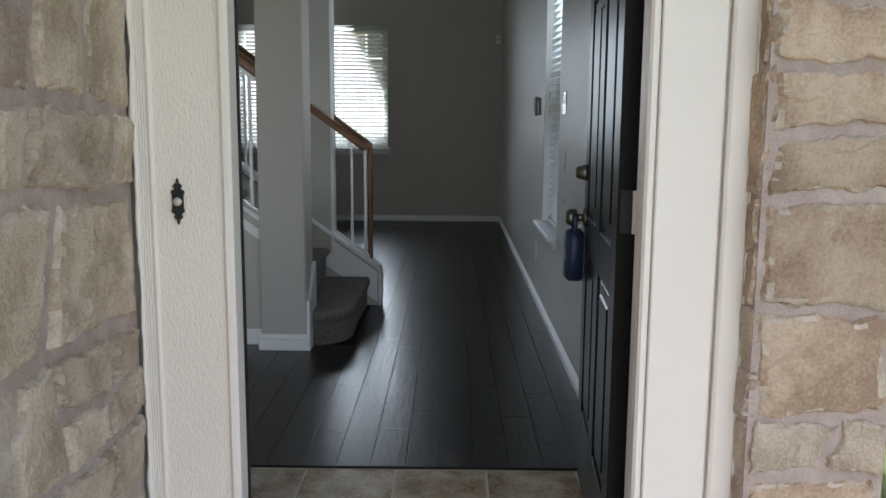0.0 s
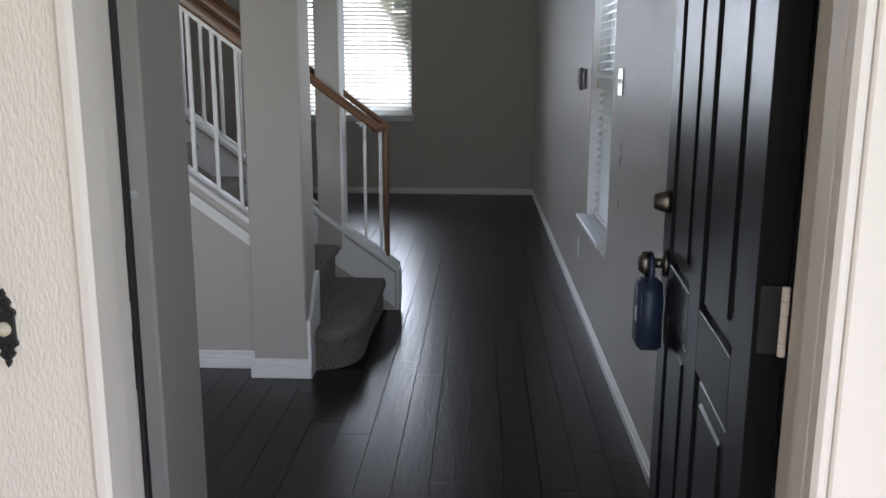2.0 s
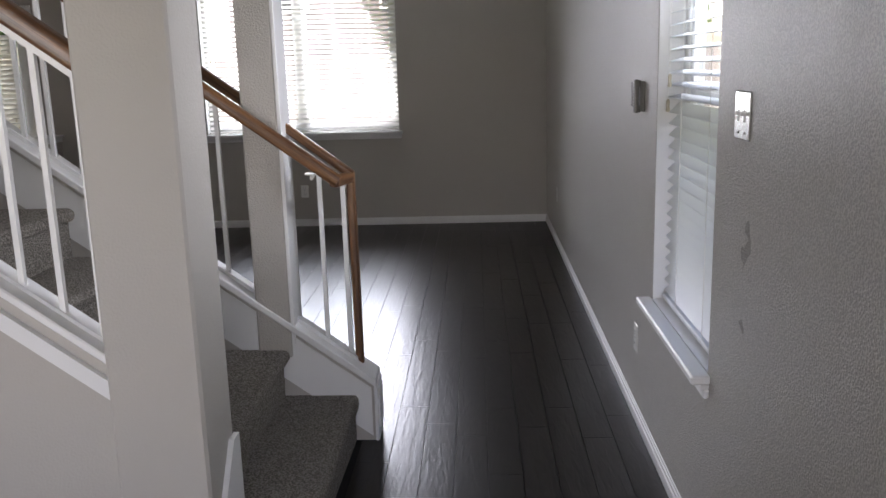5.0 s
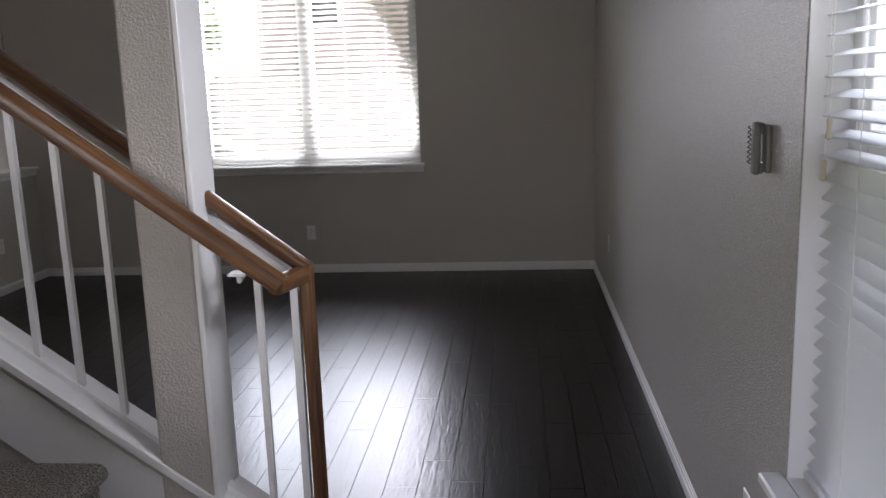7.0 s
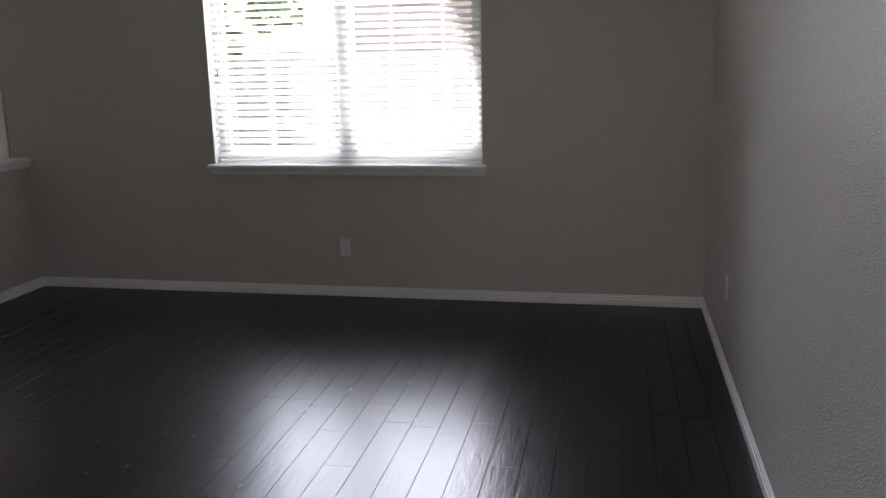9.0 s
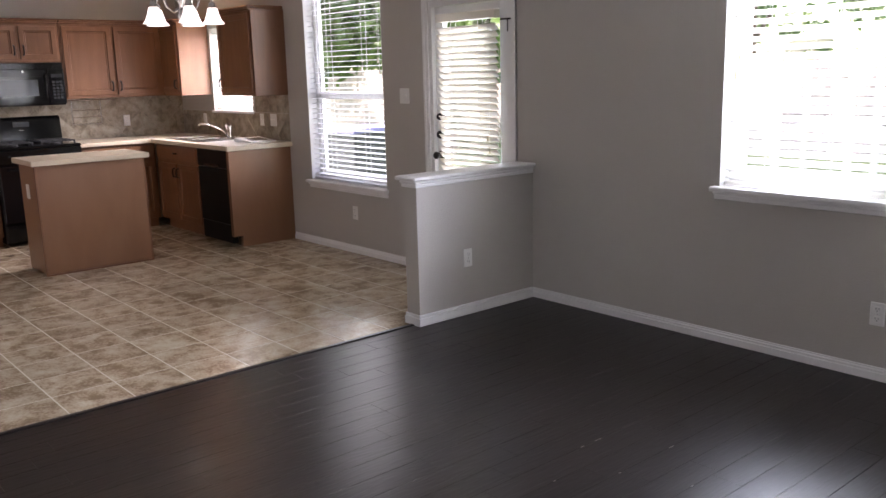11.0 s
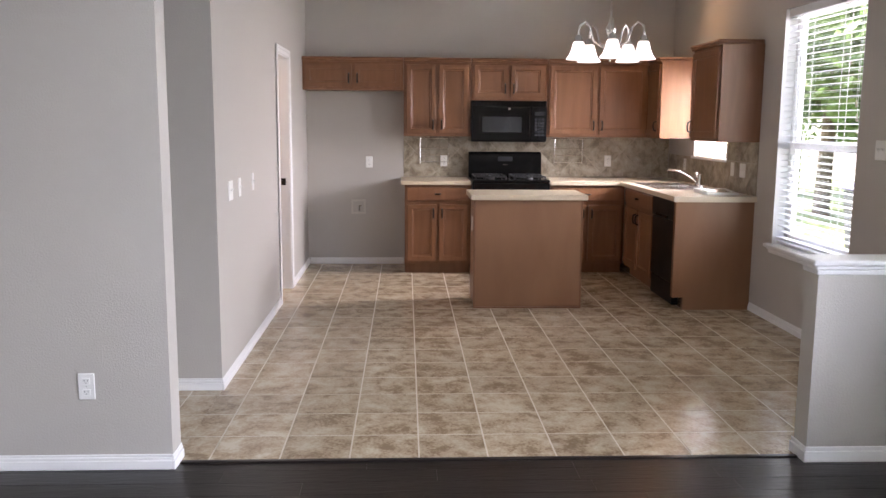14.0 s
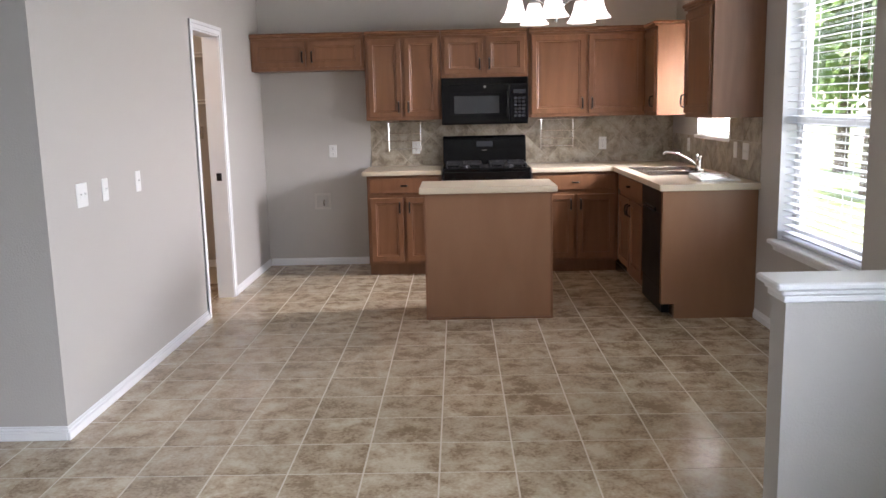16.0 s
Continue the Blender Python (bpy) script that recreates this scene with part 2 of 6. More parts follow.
def slat_material(name="white_slat", colour=(0.88, 0.88, 0.86), through=0.55):
    m = material(name, colour, 0.35, vary=0.02)
    n, l = m.node_tree.nodes, m.node_tree.links
    tr, mix = n.new("ShaderNodeBsdfTranslucent"), n.new("ShaderNodeMixShader")
    tr.inputs[0].default_value = (0.92, 0.91, 0.88, 1)
    mix.inputs[0].default_value = through
    l.new(n["Principled BSDF"].outputs[0], mix.inputs[1])
    l.new(tr.outputs[0], mix.inputs[2])
    l.new(mix.outputs[0], n["Material Output"].inputs[0])
    return m


def glass_material():
    m = bpy.data.materials.new("clear_glass")
    m.use_nodes = True
    n, l = m.node_tree.nodes, m.node_tree.links
    t, g, mix, lw = n.new("ShaderNodeBsdfTransparent"), n.new("ShaderNodeBsdfGlossy"), n.new("ShaderNodeMixShader"), n.new("ShaderNodeLayerWeight")
    lw.inputs[0].default_value = 0.5
    pw, fr = n.new("ShaderNodeMath"), n.new("ShaderNodeMapRange")
    pw.operation = "POWER"
    pw.inputs[1].default_value = 4.0
    fr.inputs[3].default_value, fr.inputs[4].default_value = 0.03, 0.6
    l.new(lw.outputs["Facing"], pw.inputs[0])
    l.new(pw.outputs[0], fr.inputs[0])
    t.inputs[0].default_value = (0.95, 0.97, 0.96, 1)
    g.inputs["Roughness"].default_value = 0.02
    l.new(fr.outputs[0], mix.inputs[0])
    l.new(t.outputs[0], mix.inputs[1])
    l.new(g.outputs[0], mix.inputs[2])
    l.new(mix.outputs[0], n["Material Output"].inputs[0])
    return m


def carpet():
    """Speckled loop carpet with a deep nap."""
    m = material("grey_beige_carpet", (0.33, 0.30, 0.265), 0.95, spec=0.05)
    n, l = m.node_tree.nodes, m.node_tree.links
    co = n.new("ShaderNodeTexCoord")
    a, v = n.new("ShaderNodeTexNoise"), n.new("ShaderNodeTexVoronoi")
    a.inputs["Scale"].default_value, a.inputs["Detail"].default_value = 170, 4
    v.inputs["Scale"].default_value = 190
    l.new(co.outputs["Object"], a.inputs["Vector"])
    l.new(co.outputs["Object"], v.inputs["Vector"])
    ramp = n.new("ShaderNodeValToRGB")
    e = ramp.color_ramp.elements
    e[0].position, e[0].color, e[1].position, e[1].color = 0.40, (0.20, 0.182, 0.16, 1), 0.61, (0.50, 0.46, 0.41, 1)
    l.new(a.outputs[0], ramp.inputs[0])
    l.new(ramp.outputs[0], n["Principled BSDF"].inputs["Base Color"])
    sm = n.new("ShaderNodeMath")
    sm.operation = "SUBTRACT"
    l.new(a.outputs[0], sm.inputs[0])
    l.new(v.outputs["Distance"], sm.inputs[1])
    bump = n.new("ShaderNodeBump")
    bump.inputs["Strength"].default_value, bump.inputs["Distance"].default_value = 1.0, 0.012
    l.new(sm.outputs[0], bump.inputs["Height"])
    l.new(bump.outputs[0], n["Principled BSDF"].inputs["Normal"])
    return m


def pressed_board():
    """Cream painted board pressed with short wavy upright grains."""
    m = material("pressed_grain_board", (0.84, 0.765, 0.66), 0.62, vary=0.04, scale=5)
    n, l = m.node_tree.nodes, m.node_tree.links
    co, mp, g, f = n.new("ShaderNodeTexCoord"), n.new("ShaderNodeMapping"), n.new("ShaderNodeTexNoise"), n.new("ShaderNodeTexNoise")
    mp.inputs["Scale"].default_value = (300, 300, 95)
    l.new(co.outputs["Object"], mp.inputs["Vector"])
    l.new(mp.outputs[0], g.inputs["Vector"])
    g.inputs["Scale"].default_value, g.inputs["Detail"].default_value, g.inputs["Distortion"].default_value = 1.0, 0.5, 0.3
    bump = n.new("ShaderNodeBump")
    bump.inputs["Strength"].default_value, bump.inputs["Distance"].default_value = 0.7, 0.0028
    l.new(g.outputs[0], bump.inputs["Height"])
    l.new(bump.outputs[0], n["Principled BSDF"].inputs["Normal"])
    return m


WALL = paint_wall("greige_paint", 0.2, 0.5)
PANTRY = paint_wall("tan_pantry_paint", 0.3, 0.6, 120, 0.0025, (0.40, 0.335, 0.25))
WALL_COLUMN = paint_wall("greige_column_paint", 0.6, 0.42, 150, 0.0026)
WALL_ROUGH = paint_wall("greige_gloss_paint", 0.8, 0.3, 190, 0.0022, bump_shade=0.16)
WALL_ROUGH.node_tree.nodes["Principled BSDF"].inputs["Specular IOR Level"].default_value = 0.7
CEILING = material("ceiling_white", (0.72, 0.71, 0.68), 0.9, vary=0.02, fine=0.5, fine_scale=90)
WHITE = material("white_trim_paint", (0.80, 0.80, 0.79), 0.38, vary=0.03, scale=9, fine=0.08, fine_scale=60)
EXTWHITE = material("exterior_white_paint", (0.84, 0.775, 0.69), 0.5, vary=0.05, scale=3, fine=0.25, fine_scale=40)
SIDING = pressed_board()
PLANK = wood("dark_plank", (0.0085, 0.0063, 0.0057), (0.0125, 0.0092, 0.0080), 0.29, (14, 0.9, 4), 2.2, vary=0.14, bump_d=0.0005, wave=0.0017)
SEAM = material("dark_seam", (0.004, 0.004, 0.004), 0.7)
TILE = mottled("travertine_tile", (0.255, 0.18, 0.11), (0.42, 0.33, 0.225), (0.54, 0.465, 0.34), 0.20, 7.5, 0.0008, 0.08)
SPLASH = mottled("backsplash_tile", (0.19, 0.15, 0.10), (0.33, 0.28, 0.205), (0.44, 0.385, 0.295), 0.38, 11.0, 0.0015, 0.12)
SPLASH_GROUT = material("tan_grout", (0.40, 0.345, 0.265), 0.85, vary=0.15, scale=20, fine=0.3, fine_scale=300)
GROUT = material("beige_grout", (0.55, 0.48, 0.37), 0.85, vary=0.12, scale=30, fine=0.3, fine_scale=300)
CARPET = carpet()
OAK = rail_oak()
MAPLE = wood("cinnamon_maple", (0.182, 0.076, 0.031), (0.222, 0.098, 0.044), 0.42, (9, 9, 1.0), 2.0, vary=0.07, bump_d=0.0003, coat=0.08)
MAPLE_PANEL = wood("cinnamon_panel", (0.225, 0.108, 0.052), (0.25, 0.124, 0.062), 0.36, (3, 3, 0.8), 2.0, bump_d=0.0002)
LAMINATE = material("cream_laminate", (0.58, 0.49, 0.36), 0.33, vary=0.07, scale=160)
BLACK = material("black_enamel", (0.005, 0.005, 0.005), 0.09, vary=0.1, scale=4, spec=0.3)
BLACKGLASS = material("black_glass", (0.004, 0.004, 0.005), 0.07, vary=0.05, spec=0.4)
SATINBLACK = material("satin_black", (0.006, 0.006, 0.006), 0.42, vary=0.1, spec=0.12)
DARKGREY = material("dark_grey_display", (0.035, 0.038, 0.04), 0.12)
IRON = material("cast_iron", (0.012, 0.012, 0.012), 0.5, fine=0.2)
DOORBLACK = wood("black_door_paint", (0.005, 0.005, 0.0055), (0.008, 0.008, 0.0085), 0.31, (30, 30, 1), 1.5, bump_d=0.00015)
DOORBLACK.node_tree.nodes["Principled BSDF"].inputs["Specular IOR Level"].default_value = 0.2
PLANK.node_tree.nodes["Principled BSDF"].inputs["Specular IOR Level"].default_value = 0.36
BRASS = material("antique_brass", (0.17, 0.145, 0.115), 0.34, metal=1.0, vary=0.15, scale=30)
BRONZE = material("dark_bronze", (0.018, 0.014, 0.012), 0.4, metal=0.6)
STEEL = material("brushed_steel", (0.60, 0.60, 0.58), 0.25, metal=1.0, vary=0.05, fine=0.05, fine_scale=400)
CHROME = material("chrome", (0.75, 0.75, 0.75), 0.12, metal=1.0)
PLASTIC = material("white_plastic", (0.80, 0.80, 0.77), 0.3, vary=0.02)
IVORY = material("ivory_plastic", (0.62, 0.56, 0.42), 0.35, vary=0.03)
GREYPLASTIC = material("grey_plastic", (0.16, 0.155, 0.14), 0.4, vary=0.05)
DARKPLASTIC = material("dark_plastic", (0.02, 0.02, 0.022), 0.4)
BLUE = material("blue_plastic", (0.015, 0.026, 0.056), 0.5, vary=0.1, scale=20)
VINYL = material("white_vinyl", (0.78, 0.78, 0.76), 0.35, vary=0.02)
SLAT = slat_material("white_slat", (0.90, 0.90, 0.88), 0.72)
# side window slats: the sky's blue tint is put into their white
SLAT_SIDE = slat_material("sky_tinted_slat", (0.84, 0.87, 0.90), 0.3)
SLAT_CREAM = slat_material("cream_slat", (0.80, 0.75, 0.66), 0.22)
SLAT_THICK = slat_material("thick_white_slat", (0.80, 0.81, 0.82), 0.12)
GLASS = glass_material()
SHADE = glowing("lit_frosted_glass", (1.0, 0.95, 0.88), 0.2)
CANLIGHT = glowing("warm_bulb", (1.0, 0.60, 0.25), 6.0)
STONE = mottled("sandstone", (0.33, 0.255, 0.178), (0.465, 0.376, 0.278), (0.59, 0.50, 0.395), 0.85, 7.0, 0.010, 0.12, 22)
STONE_PINK = mottled("rose_sandstone", (0.285, 0.205, 0.16), (0.40, 0.303, 0.245), (0.51, 0.41, 0.34), 0.85, 8.0, 0.010, 0.12, 22)
STONE_GREY = mottled("grey_sandstone", (0.33, 0.27, 0.207), (0.445, 0.375, 0.298), (0.55, 0.482, 0.398), 0.85, 8.0, 0.010, 0.12, 22)
STONE_RUST = mottled("rust_sandstone", (0.285, 0.195, 0.13), (0.415, 0.298, 0.205), (0.52, 0.40, 0.29), 0.85, 6.0, 0.007, 0.15, 22)
STONE_CHIP = mottled("chipped_stone_rim", (0.38, 0.30, 0.22), (0.48, 0.395, 0.305), (0.58, 0.50, 0.40), 0.85, 30.0, 0.006, 0.10)
MORTAR = mottled("mauve_mortar", (0.37, 0.285, 0.245), (0.43, 0.34, 0.295), (0.49, 0.40, 0.35), 0.9, 12.0, 0.007, 0.0, 14)
CONCRETE = material("concrete", (0.34, 0.33, 0.31), 0.85, vary=0.15, scale=4, fine=0.5, fine_scale=120)
GRASS = material("lawn", (0.115, 0.155, 0.05), 0.9, vary=0.45, scale=3.5, fine=1.0, fine_scale=60)
FENCEWOOD = wood("weathered_fence", (0.22, 0.20, 0.18), (0.36, 0.33, 0.30), 0.8, (10, 10, 1), 2.0, vary=0.15)
LEAF = material("leaf", (0.10, 0.16, 0.05), 0.55, vary=0.5, scale=2.0)
ln, ll = LEAF.node_tree.nodes, LEAF.node_tree.links
thin, blend = ln.new("ShaderNodeBsdfTranslucent"), ln.new("ShaderNodeMixShader")
thin.inputs[0].default_value, blend.inputs[0].default_value = (0.16, 0.27, 0.09, 1), 0.5
ll.new(ln["Principled BSDF"].outputs[0], blend.inputs[1])
ll.new(thin.outputs[0], blend.inputs[2])
ll.new(blend.outputs[0], ln["Material Output"].inputs[0])
BARK = material("bark", (0.09, 0.07, 0.05), 0.9, vary=0.3, scale=12, fine=1.0, fine_scale=40)
SHED = material("pale_siding", (0.55, 0.54, 0.50), 0.7, vary=0.06)
SHINGLE = material("pale_shingle", (0.45, 0.44, 0.43), 0.9, vary=0.15, scale=30)
PURPLE = material("purple_grey_lid", (0.17, 0.16, 0.30), 0.5, vary=0.06)
BIN = material("dark_bin", (0.025, 0.028, 0.035), 0.5, vary=0.1)
REARWALL = material("brown_siding", (0.17, 0.15, 0.14), 0.8, vary=0.15, scale=8)
DARKSHINGLE = material("dark_shingle", (0.10, 0.10, 0.11), 0.9, vary=0.2, scale=30)


# ---- mesh helpers ----
def bx(bm, x0, x1, y0, y1, z0, z1, bevel=0.0, seg=1):
    """Adds a box, with bevelled edges where bevel is given."""
    m = Matrix.LocRotScale(((x0 + x1) / 2, (y0 + y1) / 2, (z0 + z1) / 2), None, (abs(x1 - x0), abs(y1 - y0), abs(z1 - z0)))
    r = bmesh.ops.create_cube(bm, size=1, matrix=m)
    if bevel:
        es = {e for v in r["verts"] for e in v.link_edges}
        bmesh.ops.bevel(bm, geom=list(es), offset=bevel, segments=seg, affect="EDGES", profile=0.6)
    return bm


def box(x0, x1, y0, y1, z0, z1, bevel=0.0, seg=1):
    return bx(bmesh.new(), x0, x1, y0, y1, z0, z1, bevel, seg)


def cyl(bm, p, q, r1, r2=None, seg=12):
    """Adds a cylinder or cone from p to q."""
    p, q = Vector(p), Vector(q)
    d = q - p
    m = Matrix.Translation((p + q) / 2) @ d.to_track_quat("Z", "Y").to_matrix().to_4x4()
    bmesh.ops.create_cone(bm, cap_ends=True, segments=seg, radius1=r1, radius2=r1 if r2 is None else r2, depth=d.length, matrix=m)
    return bm


def sweep(points, r, seg=10):
    """One bent round bar along points."""
    bm = bmesh.new()
    pts = [Vector(p) for p in points]
    rows, side = [], None
    for i, p in enumerate(pts):
        t = (pts[min(i + 1, len(pts) - 1)] - pts[max(i - 1, 0)]).normalized()
        side = t.orthogonal().normalized() if side is None else (side - t * side.dot(t)).normalized()
        up = t.cross(side)
        rows.append([bm.verts.new(p + (side * math.cos(2 * math.pi * k / seg) + up * math.sin(2 * math.pi * k / seg)) * r) for k in range(seg)])
    for a, c in zip(rows, rows[1:]):
        for k in range(seg):
            bm.faces.new((a[k], a[(k + 1) % seg], c[(k + 1) % seg], c[k]))
    bm.faces.new(rows[0])
    bm.faces.new(rows[-1][::-1])
    bmesh.ops.recalc_face_normals(bm, faces=bm.faces[:])
    return bm


def prism(bm, outline, lift, axis):
    """Extrudes a closed outline of 3D points by the vector lift."""
    lo = [bm.verts.new(p) for p in outline]
    hi = [bm.verts.new(Vector(p) + Vector(lift)) for p in outline]
    bm.faces.new(lo)
    bm.faces.new(hi[::-1])
    k = len(lo)
    for i in range(k):
        bm.faces.new((lo[i], hi[i], hi[(i + 1) % k], lo[(i + 1) % k]))
    bmesh.ops.recalc_face_normals(bm, faces=bm.faces[:])
    return bm


def lathe(bm, profile, centre, seg=20, axis="Z"):
    """Turns a profile of (radius, height) about an axis through centre."""
    rings = []
    for r, h in profile:
        ring = []
        for i in range(seg):
            a = 2 * math.pi * i / seg
            p = Vector((r * math.cos(a), r * math.sin(a), h))
            if axis == "X":
                p = Vector((h, p.x, p.y))
            elif axis == "Y":
                p = Vector((p.x, h, p.y))
            ring.append(bm.verts.new(p + Vector(centre)))
        rings.append(ring)
    for a, c in zip(rings, rings[1:]):
        for i in range(seg):
            bm.faces.new((a[i], a[(i + 1) % seg], c[(i + 1) % seg], c[i]))
    for ring in (rings[0], rings[-1]):
        if (ring[0].co - ring[seg // 2].co).length > 1e-4:
            bm.faces.new(ring)
    bmesh.ops.recalc_face_normals(bm, faces=bm.faces[:])
    return bm


def mesh_of(name, bm, mat, smooth=False):
    me = bpy.data.meshes.new(name)
    bm.to_mesh(me)
    bm.free()
    me.materials.append(mat)
    if smooth:
        me.shade_smooth()
    return me


def part(name, bm, mat, parent=None, label="", smooth=False):
    ob = new(name, mesh_of(name, bm, mat, smooth))
    ob.parent = parent
    if label:
        tagged(ob, label)
    return ob


def thing(name, label, category, at=(0, 0, 0), turn=0, group=""):
    """An empty at the base of a thing, to which its parts are given."""
    ob = new(name)
    ob.matrix_basis = pose(*at, 0, 0, turn)
    return tagged(ob, label, category, group)


def structure(name, bm, mat, label, category, smooth=False):
    return tagged(part(name, bm, mat, None, "", smooth), label, category, "", "structure")


def wall(name, axis, at, thick, a0, a1, z0, z1, holes, label, mat=None, category="wall"):
    """A wall with openings. axis 'x': the wall runs along x at y = at..at+thick; 'y': along y at x = at..at+thick. holes: (from, to, bottom, top)."""
    us = sorted({a0, a1, *[h[0] for h in holes], *[h[1] for h in holes]})
    vs = sorted({z0, z1, *[h[2] for h in holes], *[h[3] for h in holes]})
    us, vs = [u for u in us if a0 <= u <= a1], [v for v in vs if z0 <= v <= z1]
    bm = bmesh.new()
    for u, u2 in zip(us, us[1:]):
        for v, v2 in zip(vs, vs[1:]):
            mu, mv = (u + u2) / 2, (v + v2) / 2
            if any(h[0] < mu < h[1] and h[2] < mv < h[3] for h in holes):
                continue
            if axis == "x":
                bx(bm, u, u2, at, at + thick, v, v2)
            else:
                bx(bm, at, at + thick, u, u2, v, v2)
    bmesh.ops.remove_doubles(bm, verts=bm.verts[:], dist=1e-5)
    bm.verts.index_update()
    pairs, extra = {}, []
    for f in bm.faces:
        pairs.setdefault(tuple(sorted(v.index for v in f.verts)), []).append(f)
    for fs in pairs.values():
        if len(fs) > 1:
            extra += fs
    bmesh.ops.delete(bm, geom=extra, context="FACES_ONLY")
    return structure(name, bm, mat or WALL, label, category)


# ---- large structure ----
LW = (-3.10, -1.335, 0.86, 2.28)     # living room window on the back wall
KW = (-7.19, -6.07, 0.585, 2.30)     # kitchen window
SW = (-9.03, -8.20, 1.17, 2.00)      # window over the sink
BD = (-5.50, -4.665, 0.0, 2.0)       # back door
RW = (-5.50, -4.73, 0.575, 2.10)     # side window on the right wall
DW = (-4.2, -2.6, 0.6, 2.1)          # unseen front window, added to let light into the dining side
FD = (-1.11, -0.11, 0.0, 2.08)       # front door opening
wall("wall_back", "x", 0.0, 0.16, KX - 0.16, 0.16, -0.2, CEIL, [LW, KW, SW, BD], "greige painted back wall with windows and a glazed door")
wall("wall_right", "y", -0.0015, 0.1615, FRONT, 0.0, -0.2, CEIL, [RW], "greige textured side wall with a tall window", WALL_ROUGH)
wall("wall_front", "x", FRONT - 0.14, 0.14, -4.6, 0.16, -0.2, CEIL, [FD, DW], "front wall with the entrance opening")
wall("wall_kitchen_end", "y", KX - 0.16, 0.16, KY - 2.2, 0.0, -0.2, CEIL, [], "greige painted kitchen end wall behind the cabinets")
wall("wall_kitchen_side", "x", KY - 0.12, 0.12, KX, -5.551, 0.0, CEIL, [(-8.47, -7.80, 0.0, 2.02)], "light greige kitchen wall with a pantry doorway")
wall("wall_hall", "y", -5.671, 0.12, -6.2, KY - 0.12, 0.0, CEIL, [], "greige wall of the dim hallway")
wall("wall_stub", "y", -4.6, 0.133, -6.2, -3.745, 0.0, CEIL, [], "greige wall end beside the kitchen opening")
wall("wall_hall_end", "x", -6.32, 0.12, -5.671, -4.467, 0.0, CEIL, [], "plain end wall of the hallway")
wall("wall_dining", "y", -4.72, 0.12, FRONT, -6.32, 0.0, CEIL, [], "plain far wall of the dining side")
wall("wall_stairs", "x", -4.66, 0.10, -4.467, -3.3, 0.0, CEIL, [], "greige full-height wall beside the stairs")
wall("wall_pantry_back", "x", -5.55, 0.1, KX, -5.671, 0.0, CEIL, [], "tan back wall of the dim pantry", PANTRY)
structure("ceiling", box(KX - 0.16, 0.16, FRONT - 0.14, 0.16, CEIL, CEIL + 0.2), CEILING, "white textured flat ceiling", "ceiling")
# eave out of view, added to cut the light on the back windows
structure("eave", box(KX - 0.5, 0.5, 0.16, 0.62, CEIL, CEIL + 0.14, 0.01), EXTWHITE, "unseen white boxed eave added to shade the back windows", "eave")
structure("subfloor", box(KX - 0.16, 0.16, FRONT - 0.14, 0.16, -0.2, -0.014), SEAM, "dark floor bed under the planks", "floor")
structure("ground", box(-400, 400, -400, 400, -0.5, -0.2), GRASS, "sunlit green lawn around the house", "lawn")
structure("porch", box(-3.2, 1.0, -12.0, FRONT - 0.14, -0.3, -0.15, 0.01), CONCRETE, "grey concrete porch slab", "porch")
# this roof is out of view, added to block the sun from the entrance
structure("porch_shade_roof", box(-4.9, 0.6, -10.6, FRONT - 0.14, 2.95, 3.1), EXTWHITE, "unseen white roof added to shade the entrance porch", "porch roof")


def baseboard(x0, y0, x1, y1, nx, ny, h=0.067):
    """A stepped white board along a wall; (nx, ny) points into the room."""
    bm = bmesh.new()
    for t, z0, z1 in ((0.014, 0.0, h * 0.60), (0.010, h * 0.60, h * 0.82), (0.0065, h * 0.82, h)):
        xs, ys = sorted((x0, x1)), sorted((y0, y1))
        bx(bm, min(xs[0], xs[0] + nx * t), max(xs[1], xs[1] + nx * t), min(ys[0], ys[0] + ny * t), max(ys[1], ys[1] + ny * t), z0, z1, 0.003)
    return structure("baseboard", bm, WHITE, "white painted stepped baseboard along the wall", "baseboard")


baseboard(SPLIT, 0, 0, 0, 0, -1)
baseboard(0, FRONT, 0, -0.016, -1, 0)
baseboard(-4.467, -4.54, -4.467, -3.745, 1, 0)
baseboard(-4.453, -4.56, -3.3, -4.56, 0, 1)
baseboard(-4.6, -3.745, -4.453, -3.745, 0, 1)
baseboard(-5.551, -6.2, -5.551, KY, 1, 0)
baseboard(-7.745, KY, -5.537, KY, 0, 1)
baseboard(KX, KY, -8.525, KY, 0, 1)
baseboard(KX, KY + 0.016, KX, -2.775, 1, 0)
baseboard(KX, -5.45, KX, KY - 0.12, 1, 0)
baseboard(-7.53, 0, -5.56, 0, 0, -1)
baseboard(-2.9, -5.66, -1.58, -5.66, 0, -1, 0.085)

# half wall between the living room and the kitchen
half = structure("half_wall", box(-4.59, -4.47, -0.985, 0.0, 0.0, 0.865), WALL, "light greige half wall between dark planks and tiles", "half wall")
bm = box(-4.625, -4.435, -1.025, 0.0, 0.882, 0.905, 0.006)
bx(bm, -4.608, -4.452, -1.005, 0.0, 0.862, 0.882, 0.006)
bx(bm, -4.600, -4.460, -0.996, 0.0, 0.84, 0.862, 0.004)
part("cap", bm, WHITE, half, "white moulded cap")
bm = box(-4.47, -4.456, -0.999, -0.014, 0.0, 0.05, 0.003)
bx(bm, -4.604, -4.456, -0.999, -0.985, 0.0, 0.05, 0.003)
bx(bm, -4.604, -4.590, -0.985, 0.0, 0.0, 0.05, 0.003)
bx(bm, -4.47, -4.461, -0.994, -0.014, 0.05, 0.07, 0.003)
bx(bm, -4.599, -4.461, -0.994, -0.985, 0.05, 0.07, 0.003)
part("skirting", bm, WHITE, half, "white skirting")

